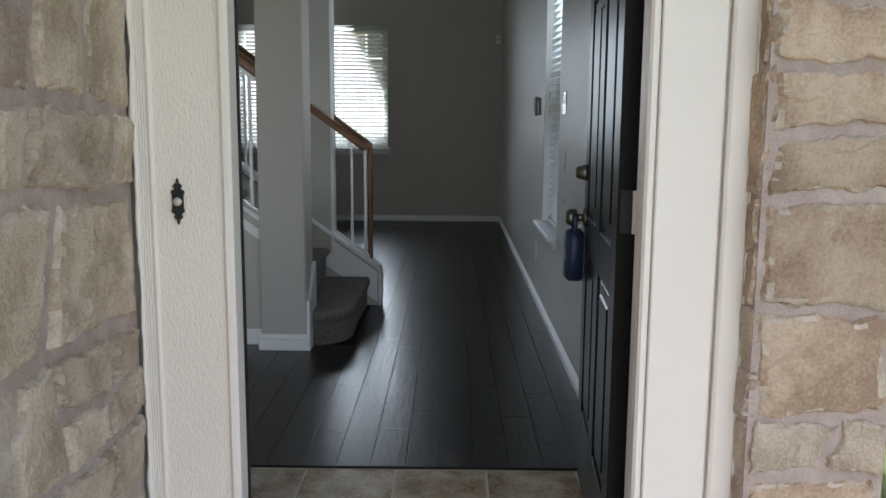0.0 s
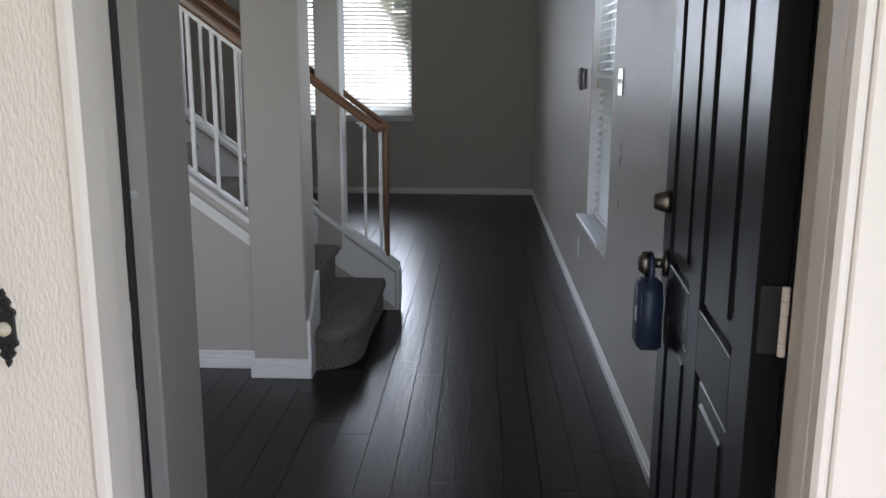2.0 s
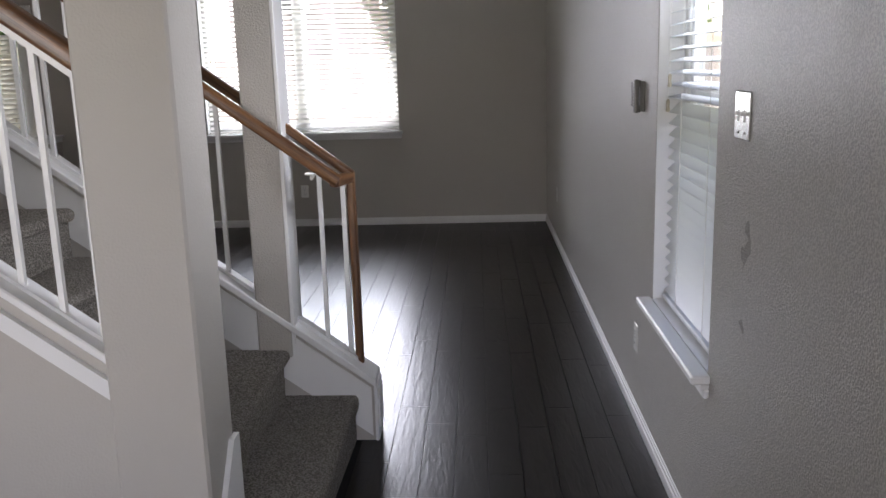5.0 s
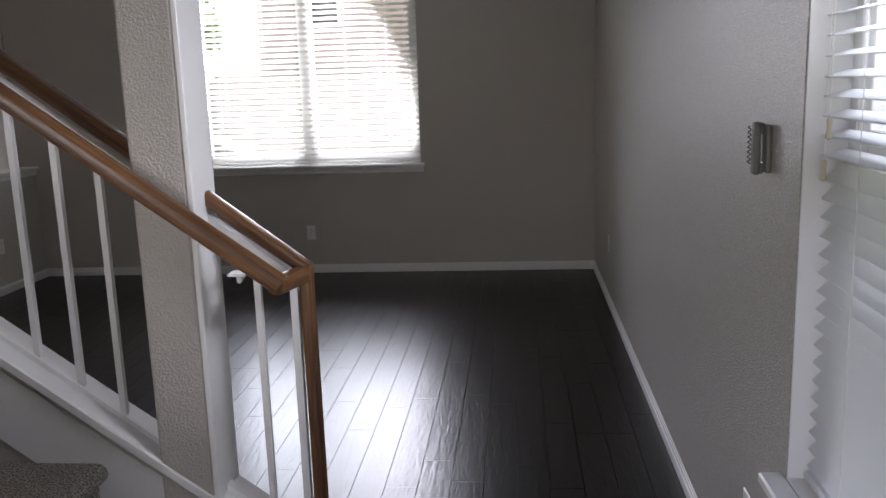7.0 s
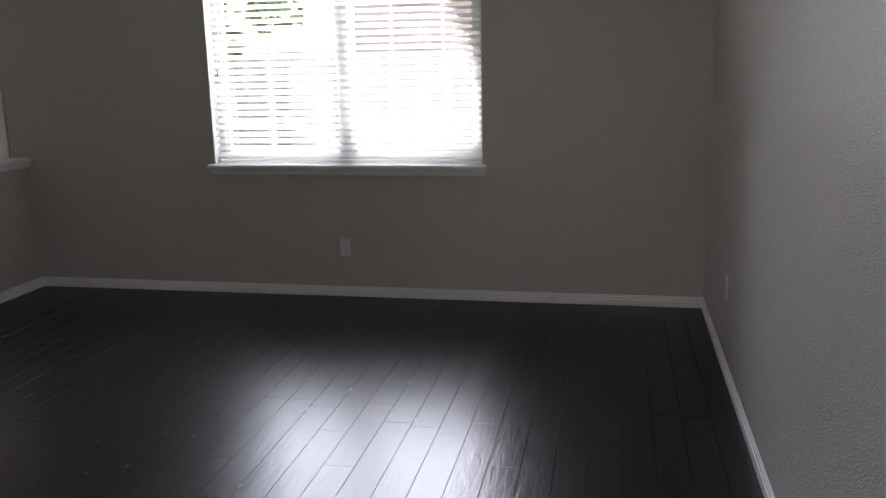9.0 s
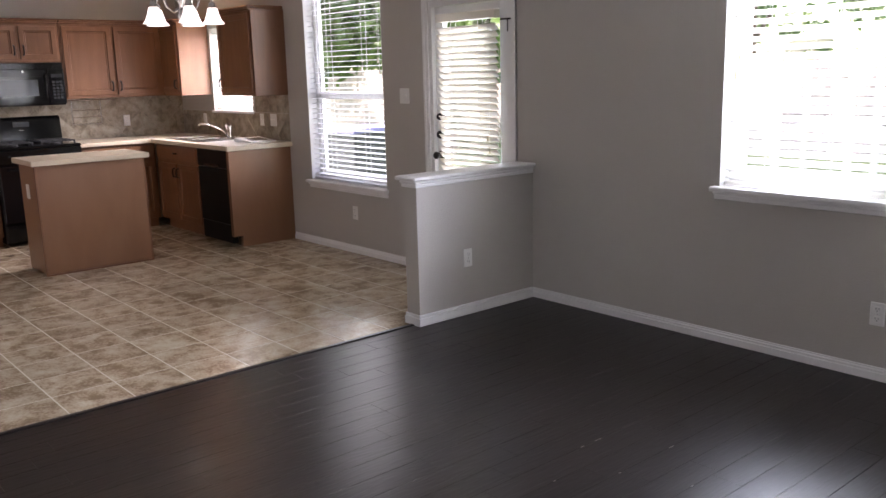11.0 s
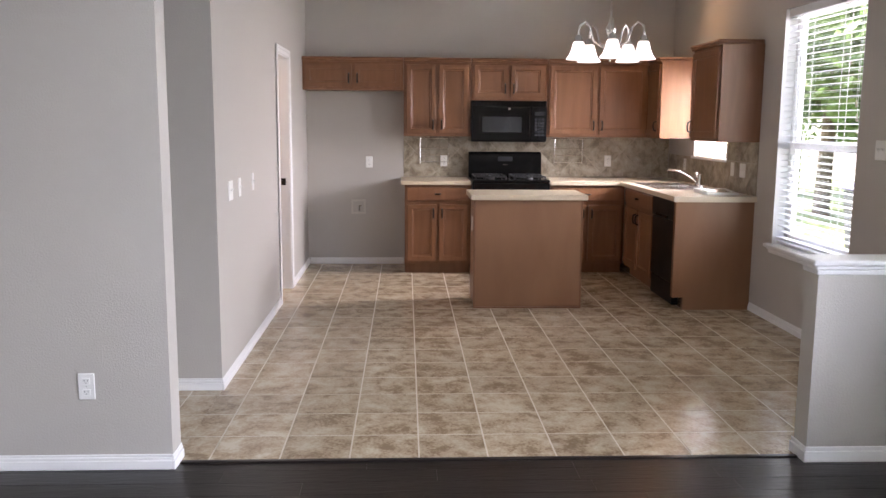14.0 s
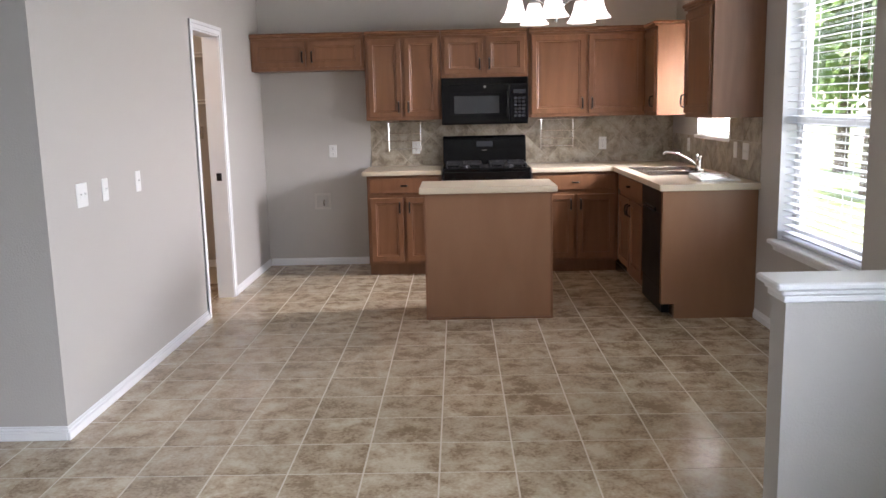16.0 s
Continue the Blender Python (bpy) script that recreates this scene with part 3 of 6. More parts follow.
# entry half wall with a ledge and its column
ledge = structure("entry_half_wall", box(-1.56, -1.42, FRONT, -7.33, 0.0, 1.03), WALL, "greige half wall with a white ledge by the entrance", "half wall")
bm = box(-1.60, -1.385, FRONT, -7.33, 1.045, 1.07, 0.006)
bx(bm, -1.58, -1.40, FRONT, -7.33, 1.01, 1.045, 0.008)
part("ledge_cap", bm, WHITE, ledge, "white moulded ledge")
structure("column_entry", box(-1.62, -1.36, -7.39, -7.10, 0.0, CEIL, 0.006), WALL, "greige square column at the end of the entry half wall", "column")
baseboard(-1.42, FRONT, -1.42, -7.33, 1, 0)

# stair pillar and column
structure("pillar_stairs", box(-1.575, -1.335, -5.775, -5.55, 0.0, CEIL, 0.008), WALL, "greige floor-to-ceiling pillar at the foot of the stairs", "pillar")
bm = box(-1.59, -1.32, -5.790, -5.665, 0.0, 0.062, 0.003)
bx(bm, -1.584, -1.326, -5.784, -5.665, 0.062, 0.088, 0.003)
structure("pillar_base", bm, WHITE, "white baseboard wrapped round the pillar", "baseboard")
structure("column_stairs", box(-1.487, -1.356, -4.672, -4.525, 0.35, CEIL, 0.006), WALL_COLUMN, "pale textured column standing in the stair balustrade", "column")
bm = box(-1.356, -1.342, -4.672, -4.525, 0.40, CEIL, 0.002)
structure("column_trim", bm, WHITE, "white board on the side of the stair column", "trim")


# ---- stairs ----
def nose_x(i):
    return NOSE1 - RUN * i


stairs = tagged(new("staircase"), "carpeted staircase in grey-beige with white skirts", "stairs")
Y0, Y1 = -5.55, -4.66


def tread_profile(x, z0, z1, back):
    """Side outline of a carpeted step with a rounded nose, as (x, z)."""
    pts = [(back, z0), (x - 0.03, z0), (x - 0.026, z1 - 0.06)]
    for k in range(7):
        a = -math.pi / 2 + math.pi * k / 6
        pts.append((x - 0.024 + 0.026 * math.cos(a), z1 - 0.026 + 0.026 * math.sin(a)))
    pts.append((back, z1))
    return pts


for i in range(1, 13):
    bm = bmesh.new()
    prism(bm, [(x, Y0, z) for x, z in tread_profile(nose_x(i), max(0, RISE * i - 0.02), RISE * (i + 1), nose_x(i + 1) - 0.06)], (0, Y1 - Y0, 0), "y")
    part("step", bm, CARPET, stairs)
# flared bottom step
bm = bmesh.new()
ring = [(-1.335, -5.70)]
for k in range(9):
    a = -math.pi / 2 + math.pi / 2 * k / 8
    ring.append((-1.30 + 0.19 * math.cos(a), -5.45 + 0.25 * math.sin(a)))
ring += [(-1.108, -5.1), (-1.11, Y1), (-1.42, Y1), (-1.42, Y0), (-1.335, Y0)]
layers = []
for inset, z in ((0.03, 0.0), (0.028, 0.12), (0.006, 0.135), (0.0, 0.155), (0.004, 0.175), (0.018, 0.188), (0.04, 0.19)):
    row = []
    for x, y in ring:
        edge = 0.0 if x < -1.33 else 1.0
        d = Vector((x + 1.42, y + 5.1)).normalized()
        row.append(bm.verts.new((x - inset * edge * d.x, y - (inset * edge * d.y if y < -5.2 else 0), z)))
    layers.append(row)
for a, c in zip(layers, layers[1:]):
    for k in range(len(ring)):
        bm.faces.new((a[k], a[(k + 1) % len(ring)], c[(k + 1) % len(ring)], c[k]))
bm.faces.new(layers[-1])
bm.faces.new(layers[0][::-1])
bmesh.ops.recalc_face_normals(bm, faces=bm.faces[:])
part("bottom_step", bm, CARPET, stairs, "flared carpeted bottom step")
# white skirt on the pillar and inside the balustrade
bm = bmesh.new()
prism(bm, [(-1.334, -5.785, 0), (-1.334, -5.55, 0), (-1.334, -5.55, 0.44), (-1.334, -5.60, 0.44), (-1.334, -5.74, 0.27), (-1.334, -5.785, 0.27)], (0.016, 0, 0), "x")
part("skirt_board", bm, WHITE, stairs, "white angled skirt board")


def sloped(bm, x0, x1, y0, y1, zlow, zhigh, at):
    """A bar that climbs with the stairs; zlow and zhigh are its heights at x = at."""
    o = [(x, y, z - SLOPE * (x - at)) for x, y, z in ((x0, y0, zlow), (x1, y0, zlow), (x1, y0, zhigh), (x0, y0, zhigh))]
    return prism(bm, o, (0, y1 - y0, 0), "y")


def knee_wall(name, y0, y1, x_lo, x_hi, z_top, label):
    """A wall that climbs beside the stairs, z_top at x_hi."""
    bm = bmesh.new()
    prism(bm, [(x_hi, y0, 0), (x_lo, y0, 0), (x_lo, y0, min(CEIL, z_top - SLOPE * (x_lo - x_hi))), (x_hi, y0, z_top)], (0, y1 - y0, 0), "y")
    return structure(name, bm, WALL, label, "wall")


knee = knee_wall("knee_wall_front", -5.66, -5.55, -3.4, -1.576, 0.66, "greige sloped wall under the front stair rail")
bm = sloped(bmesh.new(), -3.4, -1.577, -5.672, -5.538, 0.672, 0.70, -1.60)
bmesh.ops.bevel(bm, geom=bm.edges[:], offset=0.004, segments=1, affect="EDGES")
part("cap", bm, WHITE, knee, "white sloped cap")
bm = sloped(bmesh.new(), -3.4, -1.577, -5.674, -5.66, 0.575, 0.605, -1.60)
sloped(bm, -3.4, -1.577, -5.680, -5.66, 0.607, 0.633, -1.60)
part("moulding", bm, WHITE, knee, "white double moulding")
knee2 = knee_wall("knee_wall_back", -4.66, -4.54, -3.3, -1.05, 0.235, "pale sloped wall under the inner stair rail")
bm = sloped(bmesh.new(), -3.3, -1.04, -4.676, -4.524, 0.23, 0.262, -1.05)
bmesh.ops.bevel(bm, geom=bm.edges[:], offset=0.004, segments=1, affect="EDGES")
part("cap", bm, WHITE, knee2, "white sloped cap")
bm = box(-1.05, -1.036, -4.668, -4.532, 0.0, 0.235, 0.002)
bx(bm, -1.036, -1.03, -4.655, -4.545, 0.05, 0.21, 0.002)
part("end_board", bm, WHITE, knee2, "white end board")
bm = bmesh.new()
prism(bm, [(-1.06, -4.6615, 0.02), (-3.3, -4.6615, 0.02 + 2.24 * SLOPE), (-3.3, -4.6615, 0.22 + 2.24 * SLOPE), (-1.06, -4.6615, 0.22)], (0, -0.004, 0), "y")
part("stair_skirt", bm, WHITE, knee2, "white stringer board")

# front balustrade
rail_f = thing("stair_railing", "oak handrail with thin white balusters along the front of the stairs", "railing", group="stair railings")


def wood_rail(name, pts, w, h, parent, mat=OAK, power=0.5):
    """A handrail of rounded section that follows points, mitred where it bends."""
    bm = bmesh.new()
    uv = bm.loops.layers.uv.new("along")
    count = 24
    sec = []
    for k in range(count):
        a = 2 * math.pi * k / count
        c, s = math.cos(a), math.sin(a)
        sec.append((w / 2 * math.copysign(abs(c) ** power, c), h / 2 * math.copysign(abs(s) ** power, s)))
    around = [0.0]
    for k in range(count):
        around.append(around[-1] + math.dist(sec[k], sec[(k + 1) % count]))
    rows, length = [], [0.0]
    for i, p in enumerate(pts):
        a = Vector(pts[max(0, i - 1)])
        c = Vector(pts[min(len(pts) - 1, i + 1)])
        d1 = (Vector(p) - a).normalized() if i else (c - Vector(p)).normalized()
        d2 = (c - Vector(p)).normalized() if i < len(pts) - 1 else d1
        t = (d1 + d2).normalized()
        side = Vector((0, 1, 0)) if abs(t.y) < 0.7 else Vector((1, 0, 0))
        up = t.cross(side).normalized()
        side = up.cross(t).normalized()
        k = 1 / max(0.4, t.dot(d1))
        rows.append([bm.verts.new(Vector(p) + side * u + up * v * k) for u, v in sec])
        if i:
            length.append(length[-1] + (Vector(p) - a).length + 0.37)
    for i, (r, s) in enumerate(zip(rows, rows[1:])):
        for k in range(count):
            f = bm.faces.new((r[k], r[(k + 1) % count], s[(k + 1) % count], s[k]))
            f.smooth = True
            for loop, (u, v) in zip(f.loops, ((length[i], around[k]), (length[i], around[k + 1]), (length[i + 1] - 0.37, around[k + 1]), (length[i + 1] - 0.37, around[k]))):
                loop[uv].uv = (u, v)
    for row in rows:
        for k in range(count):
            e = bm.edges.get((row[k], row[(k + 1) % count]))
            e.smooth = False
    bm.faces.new(rows[0])
    bm.faces.new(rows[-1][::-1])
    bmesh.ops.recalc_face_normals(bm, faces=bm.faces[:])
    return part(name, bm, mat, parent, smooth=False)


def up_line(x, z_at, at):
    return z_at - SLOPE * (x - at)


wood_rail("handrail", [(-3.4, -5.605, up_line(-3.4, 1.45, -1.6)), (-1.577, -5.605, up_line(-1.577, 1.45, -1.6))], 0.058, 0.058, rail_f)
part("sub_rail", sloped(bmesh.new(), -3.4, -1.577, -5.62, -5.59, 1.395, 1.418, -1.60), WHITE, rail_f, "white flat bar under the rail")
part("shoe_rail", sloped(bmesh.new(), -3.4, -1.577, -5.62, -5.59, 0.70, 0.712, -1.60), WHITE, rail_f, "white flat shoe bar")
for k in range(17):
    x = -1.645 - 0.103 * k
    part("baluster", box(x - 0.008, x + 0.008, -5.613, -5.597, up_line(x, 0.705, -1.6), up_line(x, 1.40, -1.6)), WHITE, rail_f)

# inner balustrade with its newel and wall-side handrail
rail_b = thing("stair_railing", "oak rail bent into a newel with white balusters", "railing", group="stair railings")
TOPZ, TOPX = 1.045, -1.124
RAIL_Y = -4.576
wood_rail("handrail", [(-1.358, RAIL_Y, 1.232), (TOPX + 0.012, RAIL_Y, TOPZ), (TOPX + 0.014, RAIL_Y, 0.25)], 0.048, 0.032, rail_b, power=0.5)
wood_rail("upper_handrail", [(-3.3, RAIL_Y, up_line(-3.3, TOPZ + 0.006, TOPX)), (-1.490, RAIL_Y, up_line(-1.490, TOPZ + 0.006, TOPX))], 0.048, 0.040, rail_b, power=0.5)
part("sub_rail", sloped(bmesh.new(), -1.342, -1.125, -4.592, -4.562, 0.990, 1.022, TOPX), WHITE, rail_b, "white flat bar under the rail")
part("sub_rail", sloped(bmesh.new(), -3.3, -1.476, -4.615, -4.585, 0.985, 1.018, TOPX), WHITE, rail_b, "white flat bar under the rail")
part("shoe_rail", sloped(bmesh.new(), -1.342, -1.115, -4.615, -4.585, 0.262, 0.278, -1.05), WHITE, rail_b, "white flat shoe bar")
part("shoe_rail", sloped(bmesh.new(), -3.3, -1.476, -4.615, -4.585, 0.262, 0.278, -1.05), WHITE, rail_b, "white flat shoe bar")
part("end_bar", box(-1.150, -1.132, -4.600, -4.576, 0.29, 1.03), WHITE, rail_b, "white end bar")
for x in [-1.228] + [-1.60 - 0.105 * k for k in range(16)]:
    part("baluster", box(x - 0.008, x + 0.008, -4.608, -4.592, up_line(x, 0.27, -1.05), up_line(x, 0.995, TOPX)), WHITE, rail_b)
wood_rail("inner_handrail", [(-3.3, -4.708, up_line(-3.3, 1.034, -1.143)), (-1.138, -4.708, 1.033)], 0.046, 0.046, rail_b, power=0.62)
wood_rail("return_rail", [(-1.150, -4.720, 1.034), (-1.116, -4.605, 1.034)], 0.042, 0.042, rail_b, power=0.62)
for x in (-1.235, -2.4):
    bm = sweep([(x, -4.712, up_line(x, 0.985, -1.125)), (x, -4.712, up_line(x, 0.965, -1.125)), (x, -4.608, up_line(x, 0.985, -1.125))], 0.006)
    bx(bm, x - 0.02, x + 0.02, -4.732, -4.692, up_line(x, 0.980, -1.125), up_line(x, 0.986, -1.125))
    part("bracket", bm, WHITE, rail_b, "white metal rail bracket")


# ---- windows and blinds ----
def window(name, rect, axis, at, label, mullions=(), meeting=None, outward=1, stool=0.055, apron=True):
    """A vinyl window in a wall opening. Local frame: u across, d outward from the inner wall face."""
    u0, u1, z0, z1 = rect

    def lay(bm, a0, a1, d0, d1, b0, b1, bev=0.0):
        d0, d1 = sorted((at + outward * d0, at + outward * d1))
        if axis == "x":
            return bx(bm, a0, a1, d0, d1, b0, b1, bev)
        return bx(bm, d0, d1, a0, a1, b0, b1, bev)

    w = tagged(new(name), label, "window", "", "structure")
    f = 0.045
    bm = bmesh.new()
    for a0, a1, b0, b1 in ((u0, u0 + f, z0, z1), (u1 - f, u1, z0, z1), (u0 + f, u1 - f, z0, z0 + f), (u0 + f, u1 - f, z1 - f, z1)):
        lay(bm, a0, a1, 0.09, 0.15, b0, b1, 0.004)
    for m in mullions:
        lay(bm, m - 0.03, m + 0.03, 0.085, 0.155, z0 + f, z1 - f, 0.004)
    part("window_frame", bm, VINYL, w)
    cols = [u0 + f, *[c for m in mullions for c in (m - 0.03, m + 0.03)], u1 - f]
    for c0, c1 in zip(cols[::2], cols[1::2]):
        rows = [(z0 + f, z1 - f)] if meeting is None else [(z0 + f, meeting), (meeting, z1 - f)]
        for r0, r1 in rows:
            bm = bmesh.new()
            s = 0.03
            for a0, a1, b0, b1 in ((c0, c0 + s, r0, r1), (c1 - s, c1, r0, r1), (c0 + s, c1 - s, r0, r0 + s), (c0 + s, c1 - s, r1 - s, r1)):
                lay(bm, a0, a1, 0.102, 0.138, b0, b1, 0.003)
            sash = part("sash", bm, VINYL, w)
            pane = part("pane", lay(bmesh.new(), c0 + s, c1 - s, 0.118, 0.123, r0 + s, r1 - s), GLASS, sash, "clear glass pane")
            pane.visible_shadow = False
    bm = lay(bmesh.new(), u0 - 0.03, u1 + 0.03, -stool, -0.001, z0 - 0.022, z0 + 0.004, 0.005)
    lay(bm, u0 + 0.001, u1 - 0.001, -0.001, 0.09, z0 - 0.012, z0 + 0.004)
    part("window_sill", bm, WHITE, w, "white painted sill")
    if apron:
        bm = lay(bmesh.new(), u0 - 0.022, u1 + 0.022, -0.03, -0.001, z0 - 0.040, z0 - 0.022, 0.005)
        lay(bm, u0 - 0.02, u1 + 0.02, -0.018, -0.001, z0 - 0.066, z0 - 0.040, 0.004)
        part("apron", bm, WHITE, w, "white moulded apron")
    bm = bmesh.new()
    lay(bm, u0 + 0.0005, u0 + 0.004, 0.001, 0.09, z0 + 0.004, z1)
    lay(bm, u1 - 0.004, u1 - 0.0005, 0.001, 0.09, z0 + 0.004, z1)
    part("reveal", bm, WHITE, w, "white painted reveal")
    return w


def blind(label, at, turn, width, z0, z1, tilt, pitch=0.044, ladders=3, cord_side=-1, cord_low=0.55, mat=None, open_above=None):
    """A faux-wood blind hung at its top; local x across, local +y into the wall. tilt: degrees, inner edge down; open_above: height over which the slats lie nearly flat."""
    b = thing("window_blind", label, "blind", (at[0], at[1], z0), turn, "window blinds")
    h = z1 - z0
    mat = mat or SLAT
    me = mesh_of("slat", box(-width / 2, width / 2, -0.025, 0.025, -0.0015, 0.0015), mat)
    n = int((h - 0.08) / pitch)
    for k in range(n):
        s = new("slat", me)
        s.parent = b
        s.matrix_basis = pose(0, 0, 0.03 + pitch * (k + 0.5), (14 if open_above and z0 + pitch * k > open_above else tilt) + random.uniform(-1.2, 1.2), random.uniform(-0.1, 0.1), 0)
    part("head_rail", box(-width / 2, width / 2, -0.028, 0.028, h - 0.055, h, 0.003), mat, b)
    part("bottom_rail", box(-width / 2, width / 2, -0.026, 0.026, 0.004, 0.022, 0.004), mat, b)
    for k in range(ladders):
        x = width * ((k + 0.5) / ladders - 0.5) * 0.92
        bm = bmesh.new()
        for y in (-0.024, 0.024):
            cyl(bm, (x, y, 0.012), (x, y, h - 0.04), 0.0012, seg=5)
        part("ladder_cord", bm, SLAT, b)
    for k, low in ((0, cord_low), (1, cord_low + 0.085)):
        x = cord_side * (width / 2 - 0.05 - 0.018 * k)
        c = part("lift_cord", cyl(bmesh.new(), (x, -0.034, h * 0 + low), (x, -0.034, h - 0.04), 0.001, seg=5), SLAT, b)
        bm = lathe(bmesh.new(), [(0.002, 0.045), (0.006, 0.04), (0.005, 0.02), (0.008, 0.004), (0.001, 0.0)], (x, -0.034, low - 0.045), 8)
        part("tassel", bm, IVORY, c, "ivory cord tassel")
    return b


window("window_living", LW, "x", 0.0, "wide white double window over a moulded sill", mullions=(-2.2175,))
window("window_kitchen", KW, "x", 0.0, "tall white sash window of the breakfast corner", meeting=1.33)
window("window_sink", SW, "x", 0.0, "small white window over the sink", stool=0.02, apron=False)
window("window_side", RW, "y", 0.0, "tall narrow white sash window in a deep reveal", meeting=1.33)
window("window_dining_unseen", DW, "x", FRONT, "unseen white front window added to light the dining side", mullions=(-3.4,), outward=-1)
blind("wide white slatted blind, half open, filling the living room window", ((LW[0] + LW[1]) / 2, 0.05), 0, LW[1] - LW[0] - 0.02, LW[2] + 0.006, LW[3], 28, ladders=5, cord_side=-1, cord_low=0.6)
blind("white slatted blind, nearly open, in the kitchen window", ((KW[0] + KW[1]) / 2, 0.05), 0, KW[1] - KW[0] - 0.02, KW[2] + 0.006, KW[3], 4, ladders=2, cord_side=1, cord_low=0.95, mat=SLAT_THICK)
blind("white slatted blind closed over the sink window", ((SW[0] + SW[1]) / 2, 0.05), 0, SW[1] - SW[0] - 0.02, SW[2] + 0.006, SW[3], 30, ladders=2)
blind("white slatted blind, half open, in the side window", (0.058, (RW[0] + RW[1]) / 2), -90, RW[1] - RW[0] - 0.02, RW[2] + 0.006, RW[3], 44, pitch=0.040, open_above=1.25, mat=SLAT_SIDE, ladders=2, cord_side=-1, cord_low=0.72)


# ---- doors ----
def casing(bm, u0, u1, z1, w, d, axis, at, outward):
    """Three-sided door casing of two steps."""
    for o, t in ((0.0, d), (w * 0.55, d * 1.35)):
        for a0, a1, b0, b1 in ((u0 - w + 0, u0 - o, 0, z1 + w), (u1 + o, u1 + w, 0, z1 + w), (u0 - o, u1 + o, z1 + o, z1 + w)):
            if a1 - a0 < 1e-4:
                continue
            e0, e1 = sorted((at, at + outward * t))
            if axis == "x":
                bx(bm, a0, a1, e0, e1, b0, b1, 0.003)
            else:
                bx(bm, e0, e1, a0, a1, b0, b1, 0.003)
    return bm


# back door with its own blind
door = tagged(new("door_back"), "white glazed back door covered by a slatted blind", "door", "", "structure")
part("casing", casing(bmesh.new(), BD[0] + 0.002, BD[1] - 0.002, BD[3], 0.06, 0.012, "x", 0.0, -1), WHITE, door)
bm = bmesh.new()
for a0, a1, b0, b1 in ((BD[0], BD[0] + 0.035, 0, BD[3]), (BD[1] - 0.035, BD[1], 0, BD[3]), (BD[0] + 0.035, BD[1] - 0.035, BD[3] - 0.04, BD[3])):
    bx(bm, a0, a1, 0.0, 0.15, b0, b1, 0.002)
part("jamb", bm, WHITE, door)
DX0, DX1 = BD[0] + 0.038, BD[1] - 0.038
bm = bmesh.new()
for a0, a1, b0, b1 in ((DX0, DX0 + 0.09, 0.01, 1.955), (DX1 - 0.09, DX1, 0.01, 1.955), (DX0 + 0.09, DX1 - 0.09, 0.01, 0.25), (DX0 + 0.09, DX1 - 0.09, 1.86, 1.955)):
    bx(bm, a0, a1, 0.03, 0.074, b0, b1, 0.003)
leaf = part("door_leaf", bm, WHITE, door)
part("pane", box(DX0 + 0.09, DX1 - 0.09, 0.048, 0.054, 0.25, 1.86), GLASS, leaf, "clear glass pane").visible_shadow = False


def knob(bm, p, axis=(0, -1, 0), r=0.028):
    """A round door knob on a rosette, pointing along axis."""
    prof = [(0.0001, 0.068), (r * 0.7, 0.066), (r, 0.054), (r * 0.95, 0.042), (r * 0.45, 0.028), (r * 0.4, 0.012), (r * 1.1, 0.008), (r * 1.15, 0.0)]
    k = bmesh.new()
    lathe(k, prof, (0, 0, 0), 20)
    k.transform(Matrix.Translation(p) @ Vector(axis).to_track_quat("Z", "Y").to_matrix().to_4x4())
    me = bpy.data.meshes.new("tmp")
    k.to_mesh(me)
    bm.from_mesh(me)
    bpy.data.meshes.remove(me)
    k.free()
    return bm


part("knob", knob(bmesh.new(), (DX0 + 0.04, 0.03, 0.90)), BRONZE, leaf, "dark bronze knob", True)
part("deadbolt", lathe(bmesh.new(), [(0.03, 0.03), (0.03, 0.018), (0.022, 0.005), (0.0001, 0.004)], (DX0 + 0.04, 0, 1.05), 16, "Y"), BRONZE, leaf, "dark bronze deadbolt")
part("deadbolt", lathe(bmesh.new(), [(0.026, 0.03), (0.026, 0.018), (0.018, 0.005), (0.0001, 0.004)], (DX0 + 0.04, 0, 1.18), 16, "Y"), BRONZE, leaf, "dark bronze deadbolt")
bm = sweep([(BD[1] + 0.02, -0.02, 1.83), (BD[1] - 0.07, -0.02, 1.83)], 0.006)
cyl(bm, (BD[1] - 0.005, -0.02, 1.83), (BD[1] - 0.005, -0.02, 1.75), 0.004)
part("door_stop", bm, BRONZE, door, "dark bronze door guard")
blind("cream slatted blind closed over the back door glass", ((DX0 + DX1) / 2, -0.006), 0, 0.60, 0.24, 1.90, -50, ladders=2, cord_side=1, cord_low=0.75, mat=SLAT_CREAM)

# front door frame
front = tagged(new("door_front"), "white door frame and black panelled front door standing open", "door", "", "structure")
YF = FRONT - 0.14
bm = bmesh.new()
for a0, a1 in ((FD[0], -1.07), (-0.15, FD[1])):
    bx(bm, a0, a1, YF - 0.05, FRONT, -0.15, 2.08, 0.003)
bx(bm, -1.07, -0.15, YF - 0.05, FRONT, 2.045, 2.08, 0.003)
bx(bm, -1.07, -1.055, YF - 0.05, FRONT - 0.05, 0, 2.045, 0.003)
bx(bm, -0.152, -0.146, YF - 0.05, FRONT - 0.05, 0, 2.045, 0.002)
part("jamb", bm, EXTWHITE, front, "white painted jamb")
part("inner_casing", casing(bmesh.new(), FD[0] + 0.035, FD[1] - 0.035, 2.05, 0.055, 0.013, "x", FRONT, 1), WHITE, front, "white inner casing")
part("weatherstrip", box(-1.056, -1.050, FRONT - 0.048, FRONT - 0.036, 0, 2.04), DARKPLASTIC, front, "black weatherstrip")
